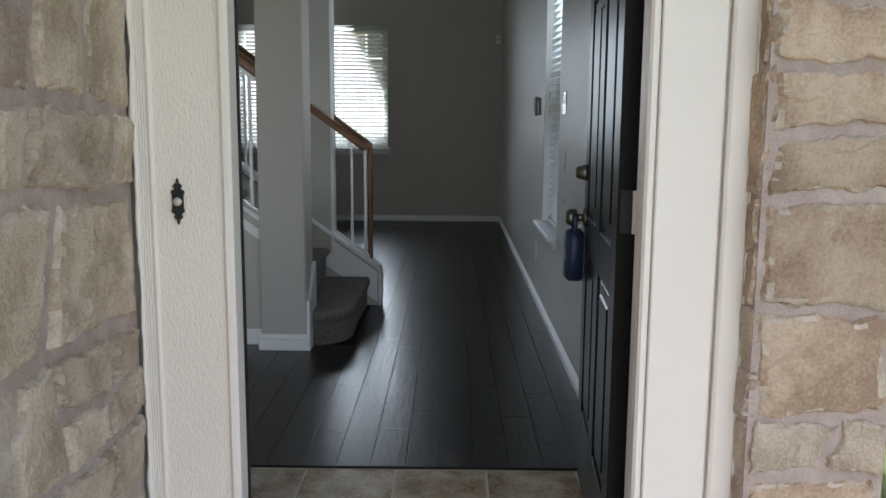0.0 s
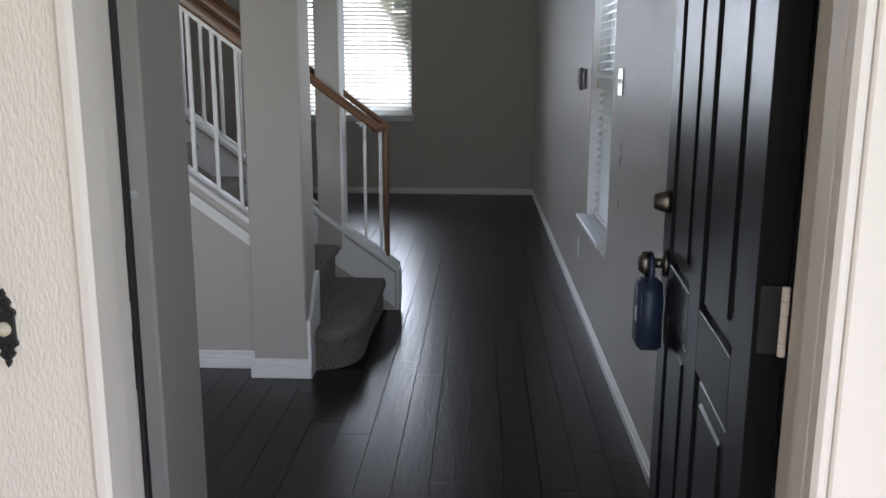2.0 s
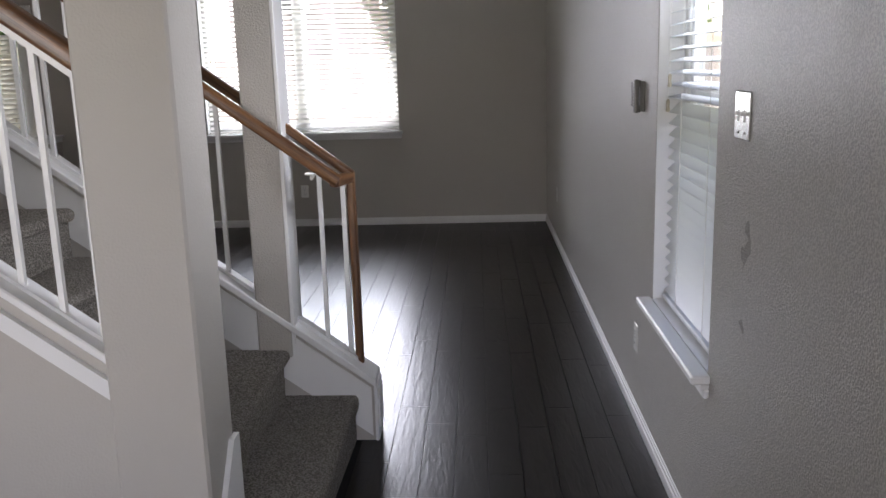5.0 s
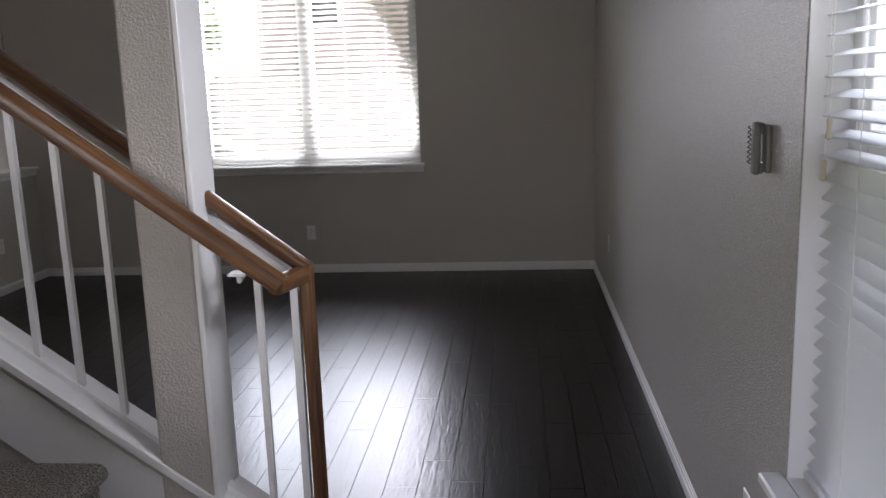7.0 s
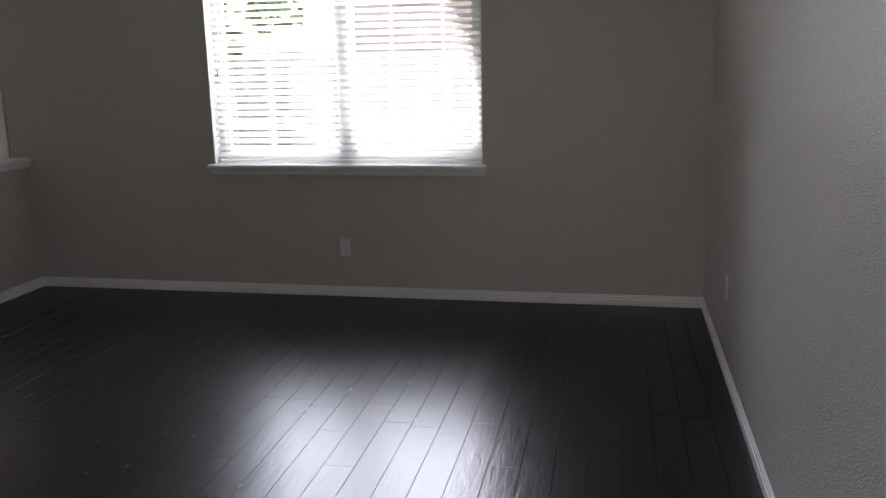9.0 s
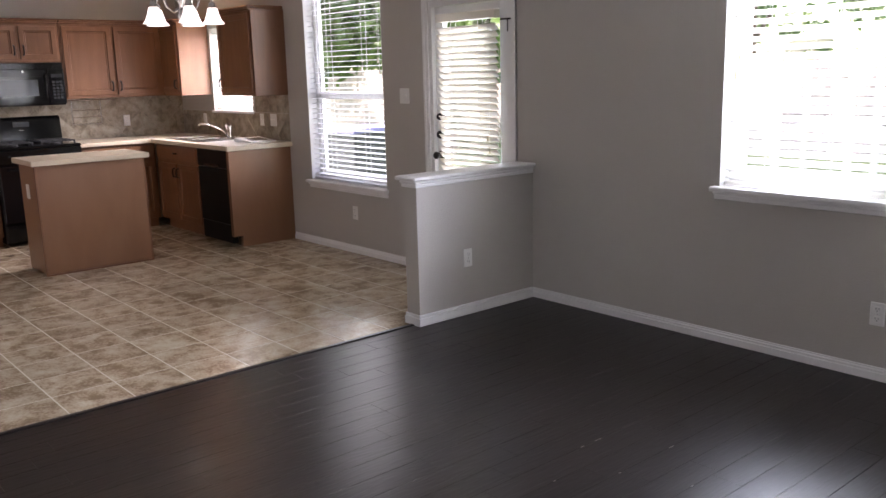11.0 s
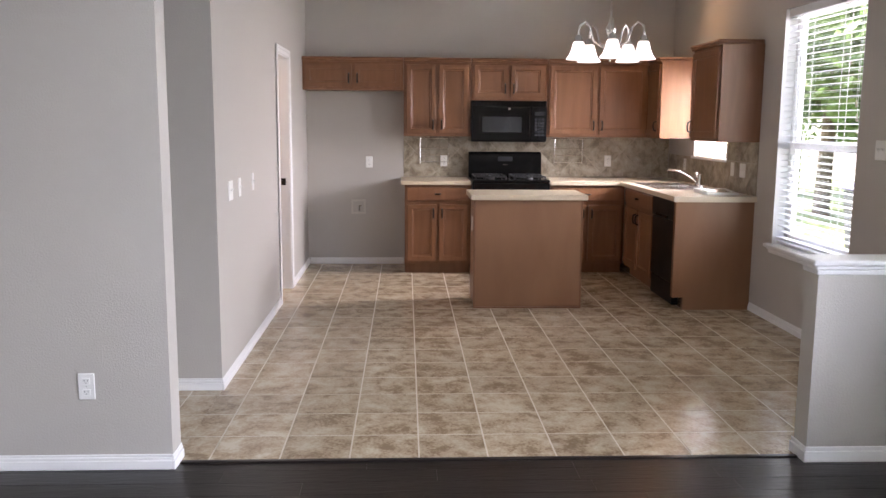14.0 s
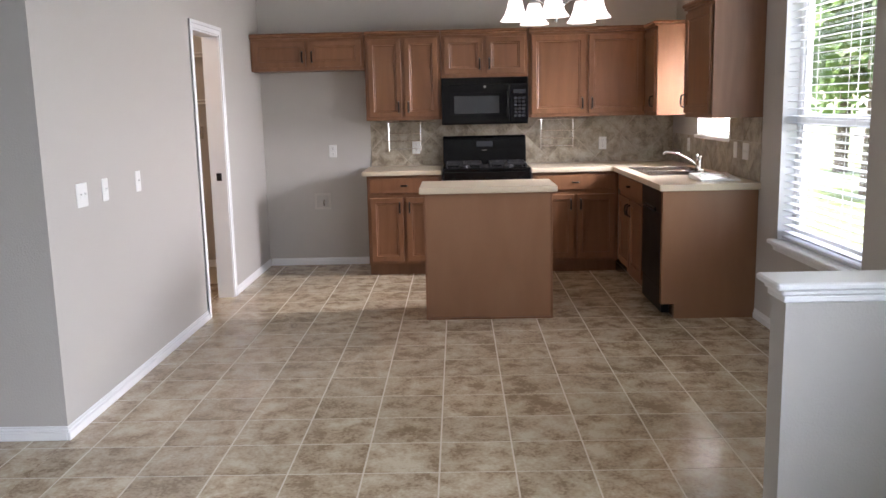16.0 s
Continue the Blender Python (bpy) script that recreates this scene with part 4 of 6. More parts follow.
for z0, z1 in ((0.90, 0.985), (1.03, 1.115)):
    bm = box(-1.0695, -1.066, FRONT - 0.038, FRONT - 0.002, z0, z1)
    part("strike_plate", bm, BRONZE, front, "dark strike plate")
part("threshold", box(-1.055, -0.152, YF - 0.06, FRONT - 0.003, -0.02, 0.012, 0.004), BRONZE, front, "dark metal threshold")
bm = box(-1.226, -1.198, YF - 0.060, YF, -0.15, 2.25)
for k in range(5):
    cyl(bm, (-1.2225 + 0.0056 * k, YF - 0.0605, -0.15), (-1.2225 + 0.0056 * k, YF - 0.0605, 2.25), 0.0026, seg=8)
bx(bm, -1.201, -1.190, YF - 0.066, YF, -0.15, 2.25, 0.004)
bx(bm, -1.052, -1.030, YF - 0.068, YF, -0.15, 2.25, 0.006)
bx(bm, -0.186, -0.167, YF - 0.072, YF - 0.041, -0.15, 2.25, 0.006)
bx(bm, -0.022, 0.031, YF - 0.068, YF - 0.041, -0.15, 2.25, 0.006)
part("edge_moulding", bm, EXTWHITE, front, "white edge beads")
part("side_board", box(-1.190, -1.052, YF - 0.058, YF, -0.15, 2.25), SIDING, front, "white board with pressed wood grain")
part("side_board", box(-0.1605, -0.0285, YF - 0.060, YF - 0.040, -0.15, 2.25, 0.003), EXTWHITE, front, "smooth white board")
part("backing_board", box(-0.186, 0.031, YF - 0.041, YF, -0.15, 2.25), EXTWHITE, front, "white board behind the grooves")


# wavy lines of caulk where the edge beads meet the stone
def caulk(edge, inner, away, seed):
    """Uneven bead from the trim (inner) to the stone (edge); away is -1 or 1, the side of the stone."""
    bm = bmesh.new()
    rows = []
    for k in range(161):
        z = -0.15 + 0.015 * k
        e = edge + away * (0.007 * noise.noise(Vector((seed, 0, z * 7))) + 0.003 * noise.noise(Vector((1.2, seed, z * 34))))
        rows.append([bm.verts.new(p) for p in ((e + away * 0.002, YF - 0.060, z), (e, YF - 0.0675, z), (inner, YF - 0.0685, z), (inner - away * 0.002, YF - 0.058, z))])
    for a, b in zip(rows, rows[1:]):
        for k in range(3):
            bm.faces.new((a[k], a[k + 1], b[k + 1], b[k]))
    return part("caulk_edge", bm, EXTWHITE, front, "uneven line of white caulk", True)


caulk(-1.2310, -1.2250, -1, 3.7)
caulk(0.036, 0.030, 1, 8.2)

# open black leaf, local x from the hinge along the leaf, local y towards the visible face
LEAFW, LEAFH, LT = 0.918, 2.03, 0.045
leaf = tagged(new("front_door_leaf"), "glossy black six-panel entrance door standing open against the wall", "door")
leaf.matrix_basis = Matrix.Translation((-0.150, FRONT + 0.012, 0.008)) @ Matrix.Rotation(radians(85.8), 4, "Z")


def panel_leaf(w, h, t, stile, cols, rows):
    bm = bmesh.new()
    pw = (w - stile * (cols + 1)) / cols
    for c in range(cols + 1):
        x = c * (pw + stile)
        bx(bm, x, x + stile, 0, t, 0, h, 0.002)
    edges = [0.0, *[v for r in rows for v in r], h]
    for z0, z1 in zip(edges[::2], edges[1::2]):
        for c in range(cols):
            x = stile + c * (pw + stile)
            bx(bm, x, x + pw, 0.0, t, z0, z1, 0.002)
    return bm, pw


ROWS = [(0.24, 0.78), (0.90, 1.58), (1.69, 1.90)]
bm, PW = panel_leaf(LEAFW, LEAFH, LT, 0.118, 2, ROWS)
part("frame", bm, DOORBLACK, leaf)
for c in range(2):
    for z0, z1 in ROWS:
        x = 0.118 + c * (PW + 0.118)
        bm = box(x, x + PW, 0.014, LT - 0.014, z0, z1)
        bx(bm, x + 0.012, x + PW - 0.012, 0.006, LT - 0.006, z0 + 0.012, z1 - 0.012, 0.004)
        bx(bm, x + 0.045, x + PW - 0.045, 0.001, LT - 0.001, z0 + 0.045, z1 - 0.045, 0.006)
        part("panel", bm, DOORBLACK, leaf)
for z in (0.25, 1.0, 1.78):
    bm = box(-0.003, -0.0005, 0.003, LT - 0.006, z - 0.05, z + 0.05, 0.001)
    part("hinge_plate", bm, IRON, leaf, "dark hinge plate")
    bm = bmesh.new()
    for k in range(5):
        cyl(bm, (-0.010, 0.007, z - 0.050 + 0.0202 * k), (-0.010, 0.007, z - 0.0315 + 0.0202 * k), 0.0055, seg=10)
    cyl(bm, (-0.010, 0.007, z - 0.048), (-0.010, 0.007, z + 0.048), 0.003, seg=8)
    part("hinge_knuckle", bm, EXTWHITE, leaf, "white-painted hinge knuckles")
part("door_knob", knob(bmesh.new(), (LEAFW - 0.078, LT, 0.890), (0, 1, 0)), BRASS, leaf, "antique brass knob", True)
bm = lathe(bmesh.new(), [(0.0001, 0.038), (0.014, 0.038), (0.018, 0.036), (0.025, 0.012), (0.028, 0.0)], (0, 0, 0), 20)
bm.transform(Matrix.Translation((LEAFW - 0.078, LT, 1.038)) @ Matrix.Rotation(radians(-90), 4, "X"))
part("deadbolt", bm, BRASS, leaf, "antique brass deadbolt", True)
bm = lathe(bmesh.new(), [(0.0001, 0.006), (0.006, 0.006), (0.008, 0.0)], (0, 0, 0), 12)
bm.transform(Matrix.Translation((LEAFW / 2, LT, 1.52)) @ Matrix.Rotation(radians(-90), 4, "X"))
part("peephole", bm, BRASS, leaf, "brass peephole")

# lockbox on the knob
kx = leaf.matrix_basis @ Vector((LEAFW - 0.078, LT + 0.038, 0.890))
lock = thing("lockbox", "slate blue plastic lockbox hanging from the door knob", "lockbox", (kx.x, kx.y, kx.z - 0.207), 0)
bm = bmesh.new()
o = [(-0.046, 0.0), (-0.046, 0.128), (-0.022, 0.168), (0.022, 0.168), (0.046, 0.128), (0.046, 0.0)]
prism(bm, [(-0.028, y, z) for y, z in o], (0.056, 0, 0), "x")
bmesh.ops.bevel(bm, geom=bm.edges[:], offset=0.007, segments=3, affect="EDGES")
part("body", bm, BLUE, lock, smooth=True)
part("shackle", sweep([(0, -0.022, 0.155), (0, -0.026, 0.190), (0, -0.021, 0.215), (0, 0, 0.228), (0, 0.021, 0.215), (0, 0.026, 0.190), (0, 0.022, 0.155)], 0.0075), BLUE, lock, "blue covered shackle", True)
bm = box(-0.0295, -0.0275, -0.022, 0.022, 0.06, 0.105)
part("plate", bm, DARKPLASTIC, lock, "dark label plate")
for k in range(5):
    part("print_line", box(-0.0303, -0.0294, -0.012, 0.004, 0.067 + k * 0.007, 0.070 + k * 0.007), PLASTIC, lock, "pale unreadable print")

# doorbell
bell = thing("doorbell", "black ornate doorbell plate with a glowing ivory button", "doorbell", (-1.144, YF - 0.058, 1.045))
bm = bmesh.new()
prof = [(0.0, -0.064), (0.004, -0.056), (0.003, -0.052), (0.009, -0.047), (0.012, -0.041), (0.008, -0.037), (0.0085, -0.034), (0.0165, -0.029), (0.0175, -0.024), (0.0145, -0.018), (0.0145, 0.018), (0.0175, 0.024), (0.0165, 0.029), (0.0085, 0.034), (0.008, 0.037), (0.012, 0.041), (0.009, 0.047), (0.003, 0.052), (0.004, 0.056), (0.0, 0.064)]
prism(bm, [(x, 0, z) for x, z in prof] + [(-x, 0, z) for x, z in prof[-2:0:-1]], (0, -0.006, 0), "y")
for s in (-1, 1):
    for x, z in ((0, 0.050), (-0.007, 0.042), (0.007, 0.042), (-0.010, 0.026), (0.010, 0.026), (0, 0.032)):
        bmesh.ops.create_uvsphere(bm, u_segments=8, v_segments=5, radius=0.0036, matrix=Matrix.Translation((x, -0.006, s * z)))
part("plate", bm, IRON, bell)
bm = lathe(bmesh.new(), [(0.0115, -0.004), (0.0115, -0.010), (0.0085, -0.011), (0.008, -0.0135), (0.0001, -0.0145)], (0, 0, 0), 16, "Y")
part("button", bm, IVORY, bell, "ivory round button", True)

bell.scale = (0.78, 1.0, 0.76)

# pantry doorway
pan = tagged(new("door_pantry"), "white cased pantry doorway standing open", "doorway", "", "structure")
part("casing", casing(bmesh.new(), -8.462, -7.808, 2.012, 0.058, 0.012, "x", KY, 1), WHITE, pan)
bm = bmesh.new()
for a0, a1, b0, b1 in ((-8.47, -8.452, 0, 2.02), (-7.818, -7.80, 0, 2.02), (-8.452, -7.818, 2.002, 2.02)):
    bx(bm, a0, a1, KY - 0.122, KY + 0.002, b0, b1)
part("jamb", bm, WHITE, pan)
part("strike_plate", box(-8.4525, -8.449, KY - 0.075, KY - 0.035, 0.92, 0.98), BRONZE, pan, "dark strike plate")
shelf = thing("wire_shelf", "white wire shelf fixed to the pantry wall", "shelf", (KX + 0.20, KY - 0.95, 1.55), 90, "pantry shelves")
for k in range(14):
    part("wire", cyl(bmesh.new(), (-0.78, -0.17 + 0.026 * k, 0), (0.78, -0.17 + 0.026 * k, 0), 0.003, seg=6), PLASTIC, shelf)
part("front_wire", cyl(bmesh.new(), (-0.78, -0.19, -0.03), (0.78, -0.19, -0.03), 0.006, seg=6), PLASTIC, shelf)
shelf2 = copy_thing(shelf, pose(KX + 0.20, KY - 0.95, 1.95, 0, 0, 90))
plate = thing("switch_plate", "steel switch plate on the pantry wall", "switch", (KX, -4.355, 1.2), -90)
part("plate", box(-0.035, 0.035, 0, 0.006, 0, 0.115, 0.002), STEEL, plate)
part("toggle", box(-0.006, 0.006, 0.006, 0.014, 0.048, 0.066, 0.001), DARKPLASTIC, plate)


# ---- kitchen ----
def shaker(bm, w, h, t=0.019, stile=0.05):
    """A cabinet door: frame, bevelled step and sunk panel. Local x across, z up, front at -y."""
    rings = []
    for inset, y in ((0.0, 0.0), (0.0, -t + 0.003), (0.003, -t), (stile - 0.006, -t), (stile - 0.002, -t + 0.003), (stile, -t + 0.010), (stile + 0.007, -t + 0.008), (stile + 0.013, -t + 0.0115)):
        rings.append([bm.verts.new(p) for p in ((inset, y, inset), (w - inset, y, inset), (w - inset, y, h - inset), (inset, y, h - inset))])
    for a, b in zip(rings, rings[1:]):
        for k in range(4):
            bm.faces.new((a[k], a[(k + 1) % 4], b[(k + 1) % 4], b[k]))
    bm.faces.new(rings[-1])
    bm.faces.new(rings[0][::-1])
    return bm


def pull(p, vertical=True):
    """A dark bow pull."""
    x, y, z = p
    if vertical:
        pts = [(x, y, z - 0.045), (x, y - 0.024, z - 0.036), (x, y - 0.03, z), (x, y - 0.024, z + 0.036), (x, y, z + 0.045)]
    else:
        pts = [(x - 0.025, y, z), (x - 0.018, y - 0.022, z), (x + 0.018, y - 0.022, z), (x + 0.025, y, z)]
    return sweep(pts, 0.0075, 8)


def cabinet(label, at, turn, w, z0, z1, depth, doors, drawer=0.0, toe=0.0, crown=False, handles="bottom", group="kitchen cabinets", drawers=1):
    """A cabinet; local x runs along the wall, the front looks along local -y, the back is at y = 0."""
    c = thing("kitchen_cabinet", label, "cabinet", (at[0], at[1], z0), turn, group)
    h = z1 - z0
    bm = box(0.0015, w - 0.0015, -depth, 0, toe, h, 0.002)
    if toe:
        bx(bm, 0.004, w - 0.004, -depth + 0.065, -0.01, 0, toe)
    part("body", bm, MAPLE, c)
    dh = h - toe - drawer - 0.06
    n = doors
    gap = 0.028
    dw = (w - gap * (n + 1)) / n if n else 0
    for k in range(n):
        d = part("door", shaker(bmesh.new(), dw, dh), MAPLE, c)
        d.location = (gap + k * (dw + gap), -depth - 0.001, toe + 0.03)
        hx = dw - 0.028 if k % 2 == 0 and n > 1 or n == 1 and handles.endswith("r") else 0.028
        hz = 0.085 if handles.startswith("bottom") else dh - 0.085
        part("handle", pull((hx, -0.019, hz)), BRONZE, d, "dark bronze bow pull", True)
    if drawer:
        for k in range(drawers):
            fw = (w - gap * (drawers + 1)) / drawers
            f = part("drawer_front", box(0, fw, -0.019, 0, 0, drawer - 0.035, 0.004, 2), MAPLE, c)
            f.location = (gap + k * (fw + gap), -depth - 0.001, h - drawer + 0.012)
            part("handle", pull((fw / 2, -0.019, (drawer - 0.035) / 2), False), BRONZE, f, "dark bronze pull", True)
    if crown:
        bm = box(-0.0005, w + 0.0005, -depth - 0.024, 0, h - 0.006, h + 0.010, 0.004)
        bx(bm, -0.0005, w + 0.0005, -depth - 0.040, 0, h + 0.010, h + 0.038, 0.010)
        part("crown", bm, MAPLE, c, "moulded crown")
    return c


# on the end wall the local x axis runs along +y, fronts look along +x
UZ0, UZ1 = 1.335, 2.06
EW = KX + 0.001
cabinet("short cinnamon maple wall cabinet over the empty fridge space", (EW, KY + 0.002), 90, 0.988, 1.78, UZ1, 0.33, 2, crown=True)
cabinet("tall cinnamon maple wall cabinet with two doors", (EW, -2.775), 90, 0.665, UZ0, UZ1, 0.33, 2, crown=True)
cabinet("short cinnamon maple wall cabinet above the microwave", (EW, -2.11), 90, 0.755, 1.69, UZ1, 0.33, 2, crown=True)
cabinet("tall cinnamon maple wall cabinet with two wide doors", (EW, -1.355), 90, 1.02, UZ0, UZ1, 0.33, 2, crown=True)
# on the back wall the local x axis runs along x, fronts look along -y
cabinet("cinnamon maple corner wall cabinet beside the sink window", (KX + 0.002, -0.001), 0, 0.735, UZ0, UZ1, 0.33, 1, crown=True, handles="bottomr")
cabinet("cinnamon maple wall cabinet with a plain side beside the window", (-8.17, -0.001), 0, 0.655, UZ0, UZ1 + 0.02, 0.33, 1, crown=True, handles="bottoml")
CZ = 0.872
cabinet("cinnamon maple base cabinet with a drawer over two doors", (EW, -2.765), 90, 0.645, 0.0, CZ, 0.60, 2, 0.16, 0.10, handles="top", group="base cabinets")
cabinet("cinnamon maple base cabinet with a wide drawer over two doors", (EW, -1.345), 90, 0.735, 0.0, CZ, 0.60, 2, 0.16, 0.10, handles="top", group="base cabinets")
cabinet("cinnamon maple sink base cabinet with two doors", (-9.17, -0.001), 0, 0.98, 0.0, CZ, 0.60, 2, 0.16, 0.10, handles="top", group="base cabinets")
end = thing("end_panel", "smooth cinnamon maple end panel of the counter run", "panel", (-7.585, 0, 0))
bm = bmesh.new()
prism(bm, [(0, -0.001, 0), (0, -0.54, 0), (0, -0.54, 0.10), (0, -0.625, 0.10), (0, -0.625, CZ), (0, -0.001, CZ)], (0.045, 0, 0), "x")
part("body", bm, MAPLE_PANEL, end)
part("edge_strip", box(-0.001, 0.046, -0.629, -0.6252, 0.10, CZ, 0.001), MAPLE, end)

dw = thing("dishwasher", "black dishwasher with a satin front beside the sink", "dishwasher", (-8.188, -0.01, 0))
part("body", box(0.002, 0.598, -0.58, 0, 0.10, CZ - 0.003), BLACK, dw)
part("door", box(0.004, 0.596, -0.612, -0.58, 0.20, 0.70, 0.006), SATINBLACK, dw)
part("control_panel", box(0.004, 0.596, -0.616, -0.58, 0.705, CZ - 0.006, 0.006), SATINBLACK, dw)
part("handle", box(0.15, 0.45, -0.628, -0.612, 0.71, 0.735, 0.005), BLACK, dw)
part("kick_plate", box(0.004, 0.596, -0.605, -0.55, 0.03, 0.195, 0.004), SATINBLACK, dw)

# worktops
top = tagged(new("worktop"), "cream laminate worktop in an L round the corner", "worktop")
bm = bmesh.new()
bx(bm, EW, KX + 0.64, -1.352, -0.66, 0.874, 0.912, 0.006, 2)
part("slab", bm, LAMINATE, top)
bm = bmesh.new()
SX0, SX1, SY0, SY1 = -8.98, -8.20, -0.56, -0.10
for a0, a1, b0, b1 in ((EW, SX0, -0.66, -0.001), (SX1, -7.505, -0.66, -0.001), (SX0, SX1, -0.66, SY0), (SX0, SX1, SY1, -0.001)):
    bx(bm, a0, a1, b0, b1, 0.874, 0.912)
part("slab", bm, LAMINATE, top)
bm = box(-7.508, -7.495, -0.66, -0.001, 0.868, 0.913, 0.004)
part("edge_band", bm, LAMINATE, top)
top2 = tagged(new("worktop"), "short cream laminate worktop between range and fridge space", "worktop")
part("slab", box(EW, KX + 0.64, -2.80, -2.118, 0.874, 0.912, 0.006, 2), LAMINATE, top2)

sink = thing("sink", "stainless steel double-bowl sink set in the worktop", "sink", (-8.59, -0.33, 0.912))
bm = bmesh.new()
for a0, a1, b0, b1 in ((-0.40, -0.37, -0.245, 0.245), (0.37, 0.40, -0.245, 0.245), (-0.37, 0.37, -0.245, -0.215), (-0.37, 0.37, 0.15, 0.245), (-0.015, 0.015, -0.215, 0.15)):
    bx(bm, a0, a1, b0, b1, -0.002, 0.006, 0.002)
part("rim", bm, STEEL, sink)
for x0, x1 in ((-0.37, -0.015), (0.015, 0.37)):
    bm = bmesh.new()
    bx(bm, x0, x1, -0.215, 0.15, -0.18, -0.174)
    for a0, a1, b0, b1 in ((x0, x0 + 0.004, -0.215, 0.15), (x1 - 0.004, x1, -0.215, 0.15), (x0, x1, -0.215, -0.211), (x0, x1, 0.146, 0.15)):
        bx(bm, a0, a1, b0, b1, -0.178, 0.0)
    part("bowl", bm, STEEL, sink)
tap = thing("tap", "chrome kitchen tap with a low spout and lever", "tap", (-8.55, -0.13, 0.918))
part("base", box(-0.12, 0.12, -0.025, 0.025, 0, 0.012, 0.005), CHROME, tap)
part("spout", sweep([(0, 0, 0.01), (0, 0, 0.035), (-0.02, -0.03, 0.065), (-0.06, -0.10, 0.110), (-0.075, -0.125, 0.122)], 0.009, 10), CHROME, tap, smooth=True)
part("nozzle", sweep([(-0.073, -0.122, 0.121), (-0.095, -0.16, 0.132), (-0.125, -0.21, 0.138), (-0.132, -0.222, 0.132), (-0.133, -0.224, 0.115)], 0.0105, 12), CHROME, tap, "chrome spout end", True)
part("lever", sweep([(0.03, 0, 0.01), (0.03, 0, 0.085), (0.025, -0.012, 0.125)], 0.013, 10), CHROME, tap, smooth=True)
part("sprayer", lathe(bmesh.new(), [(0.02, 0), (0.016, 0.02), (0.012, 0.05), (0.016, 0.10), (0.012, 0.115), (0.0001, 0.117)], (0.10, 0, 0), 12), CHROME, tap, smooth=True)
rack = thing("ring_binder", "white ring binder lying flat on the worktop by the sink", "binder", (-7.80, -0.22, 0.9135))
bm = prism(bmesh.new(), [(-0.16, -0.13, 0), (0.16, -0.13, 0), (0.16, -0.13, 0.012), (-0.15, -0.13, 0.034), (-0.16, -0.13, 0.03)], (0, 0.26, 0), "y")
part("cover", bm, PLASTIC, rack)
bm = box(-0.09, 0.09, -0.09, 0.08, 0, 0.003)
bm.transform(Matrix.Translation((0.02, 0, 0.0225)) @ Matrix.Rotation(radians(4.06), 4, "Y"))
part("sheet", bm, STEEL, rack, "grey glossy leaflet")

# range
RY0, RY1 = -2.112, -1.358
rg = thing("gas_range", "black gas range with a tall back panel", "range", (KX + 0.02, (RY0 + RY1) / 2, 0), 90)
W2 = (RY1 - RY0) / 2 - 0.003
part("body", box(-W2, W2, -0.62, 0, 0.03, 0.90, 0.004), BLACK, rg)
part("cooktop", box(-W2, W2, -0.65, 0, 0.90, 0.925, 0.008, 2), BLACK, rg)
bm = bmesh.new()
prism(bm, [(-W2, 0, 0.925), (-W2, -0.11, 0.925), (-W2, -0.085, 1.15), (-W2, -0.06, 1.178), (-W2, 0, 1.178)], (2 * W2, 0, 0), "x")
bmesh.ops.bevel(bm, geom=bm.edges[:], offset=0.006, segments=2, affect="EDGES")
bp = part("back_panel", bm, BLACK, rg)
part("display", box(-0.075, 0.075, -0.101, -0.09, 1.08, 1.13, 0.002), DARKGREY, bp, "dark clock display")
part("badge", box(-0.025, 0.025, -0.1075, -0.098, 1.045, 1.053, 0.002), STEEL, bp, "small silver badge")
part("oven_door", box(-W2 + 0.004, W2 - 0.004, -0.655, -0.62, 0.22, 0.76, 0.008), BLACKGLASS, rg)
part("oven_handle", sweep([(-0.3, -0.655, 0.72), (-0.3, -0.69, 0.72), (0.3, -0.69, 0.72), (0.3, -0.655, 0.72)], 0.011), BLACK, rg)
part("drawer", box(-W2 + 0.004, W2 - 0.004, -0.652, -0.62, 0.05, 0.21, 0.008), BLACK, rg)
part("control_strip", box(-W2 + 0.002, W2 - 0.002, -0.66, -0.62, 0.77, 0.898, 0.008), BLACK, rg)
for x in (-0.28, -0.14, 0.0, 0.14, 0.28):
    part("control_knob", lathe(bmesh.new(), [(0.022, -0.655), (0.02, -0.682), (0.0001, -0.684)], (x, 0, 0.835), 14, "Y"), BLACK, rg)
for cx in (-0.19, 0.19):
    bm = bmesh.new()
    for y in (-0.57, -0.36, -0.15):
        bx(bm, cx - 0.15, cx + 0.15, y - 0.006, y + 0.006, 0.945, 0.960, 0.002)
    for x in (cx - 0.15, cx, cx + 0.15):
        bx(bm, x - 0.006, x + 0.006, -0.576, -0.144, 0.945, 0.958, 0.002)
    for x in (cx - 0.15, cx + 0.15):
        for y in (-0.57, -0.15):
            bx(bm, x - 0.006, x + 0.006, y - 0.006, y + 0.006, 0.924, 0.948)
    part("grate", bm, IRON, rg, "cast iron grate")
    for y in (-0.47, -0.25):
        part("burner", lathe(bmesh.new(), [(0.05, 0.925), (0.045, 0.935), (0.03, 0.937), (0.028, 0.944), (0.0001, 0.945)], (cx, y, 0), 16), IRON, rg)

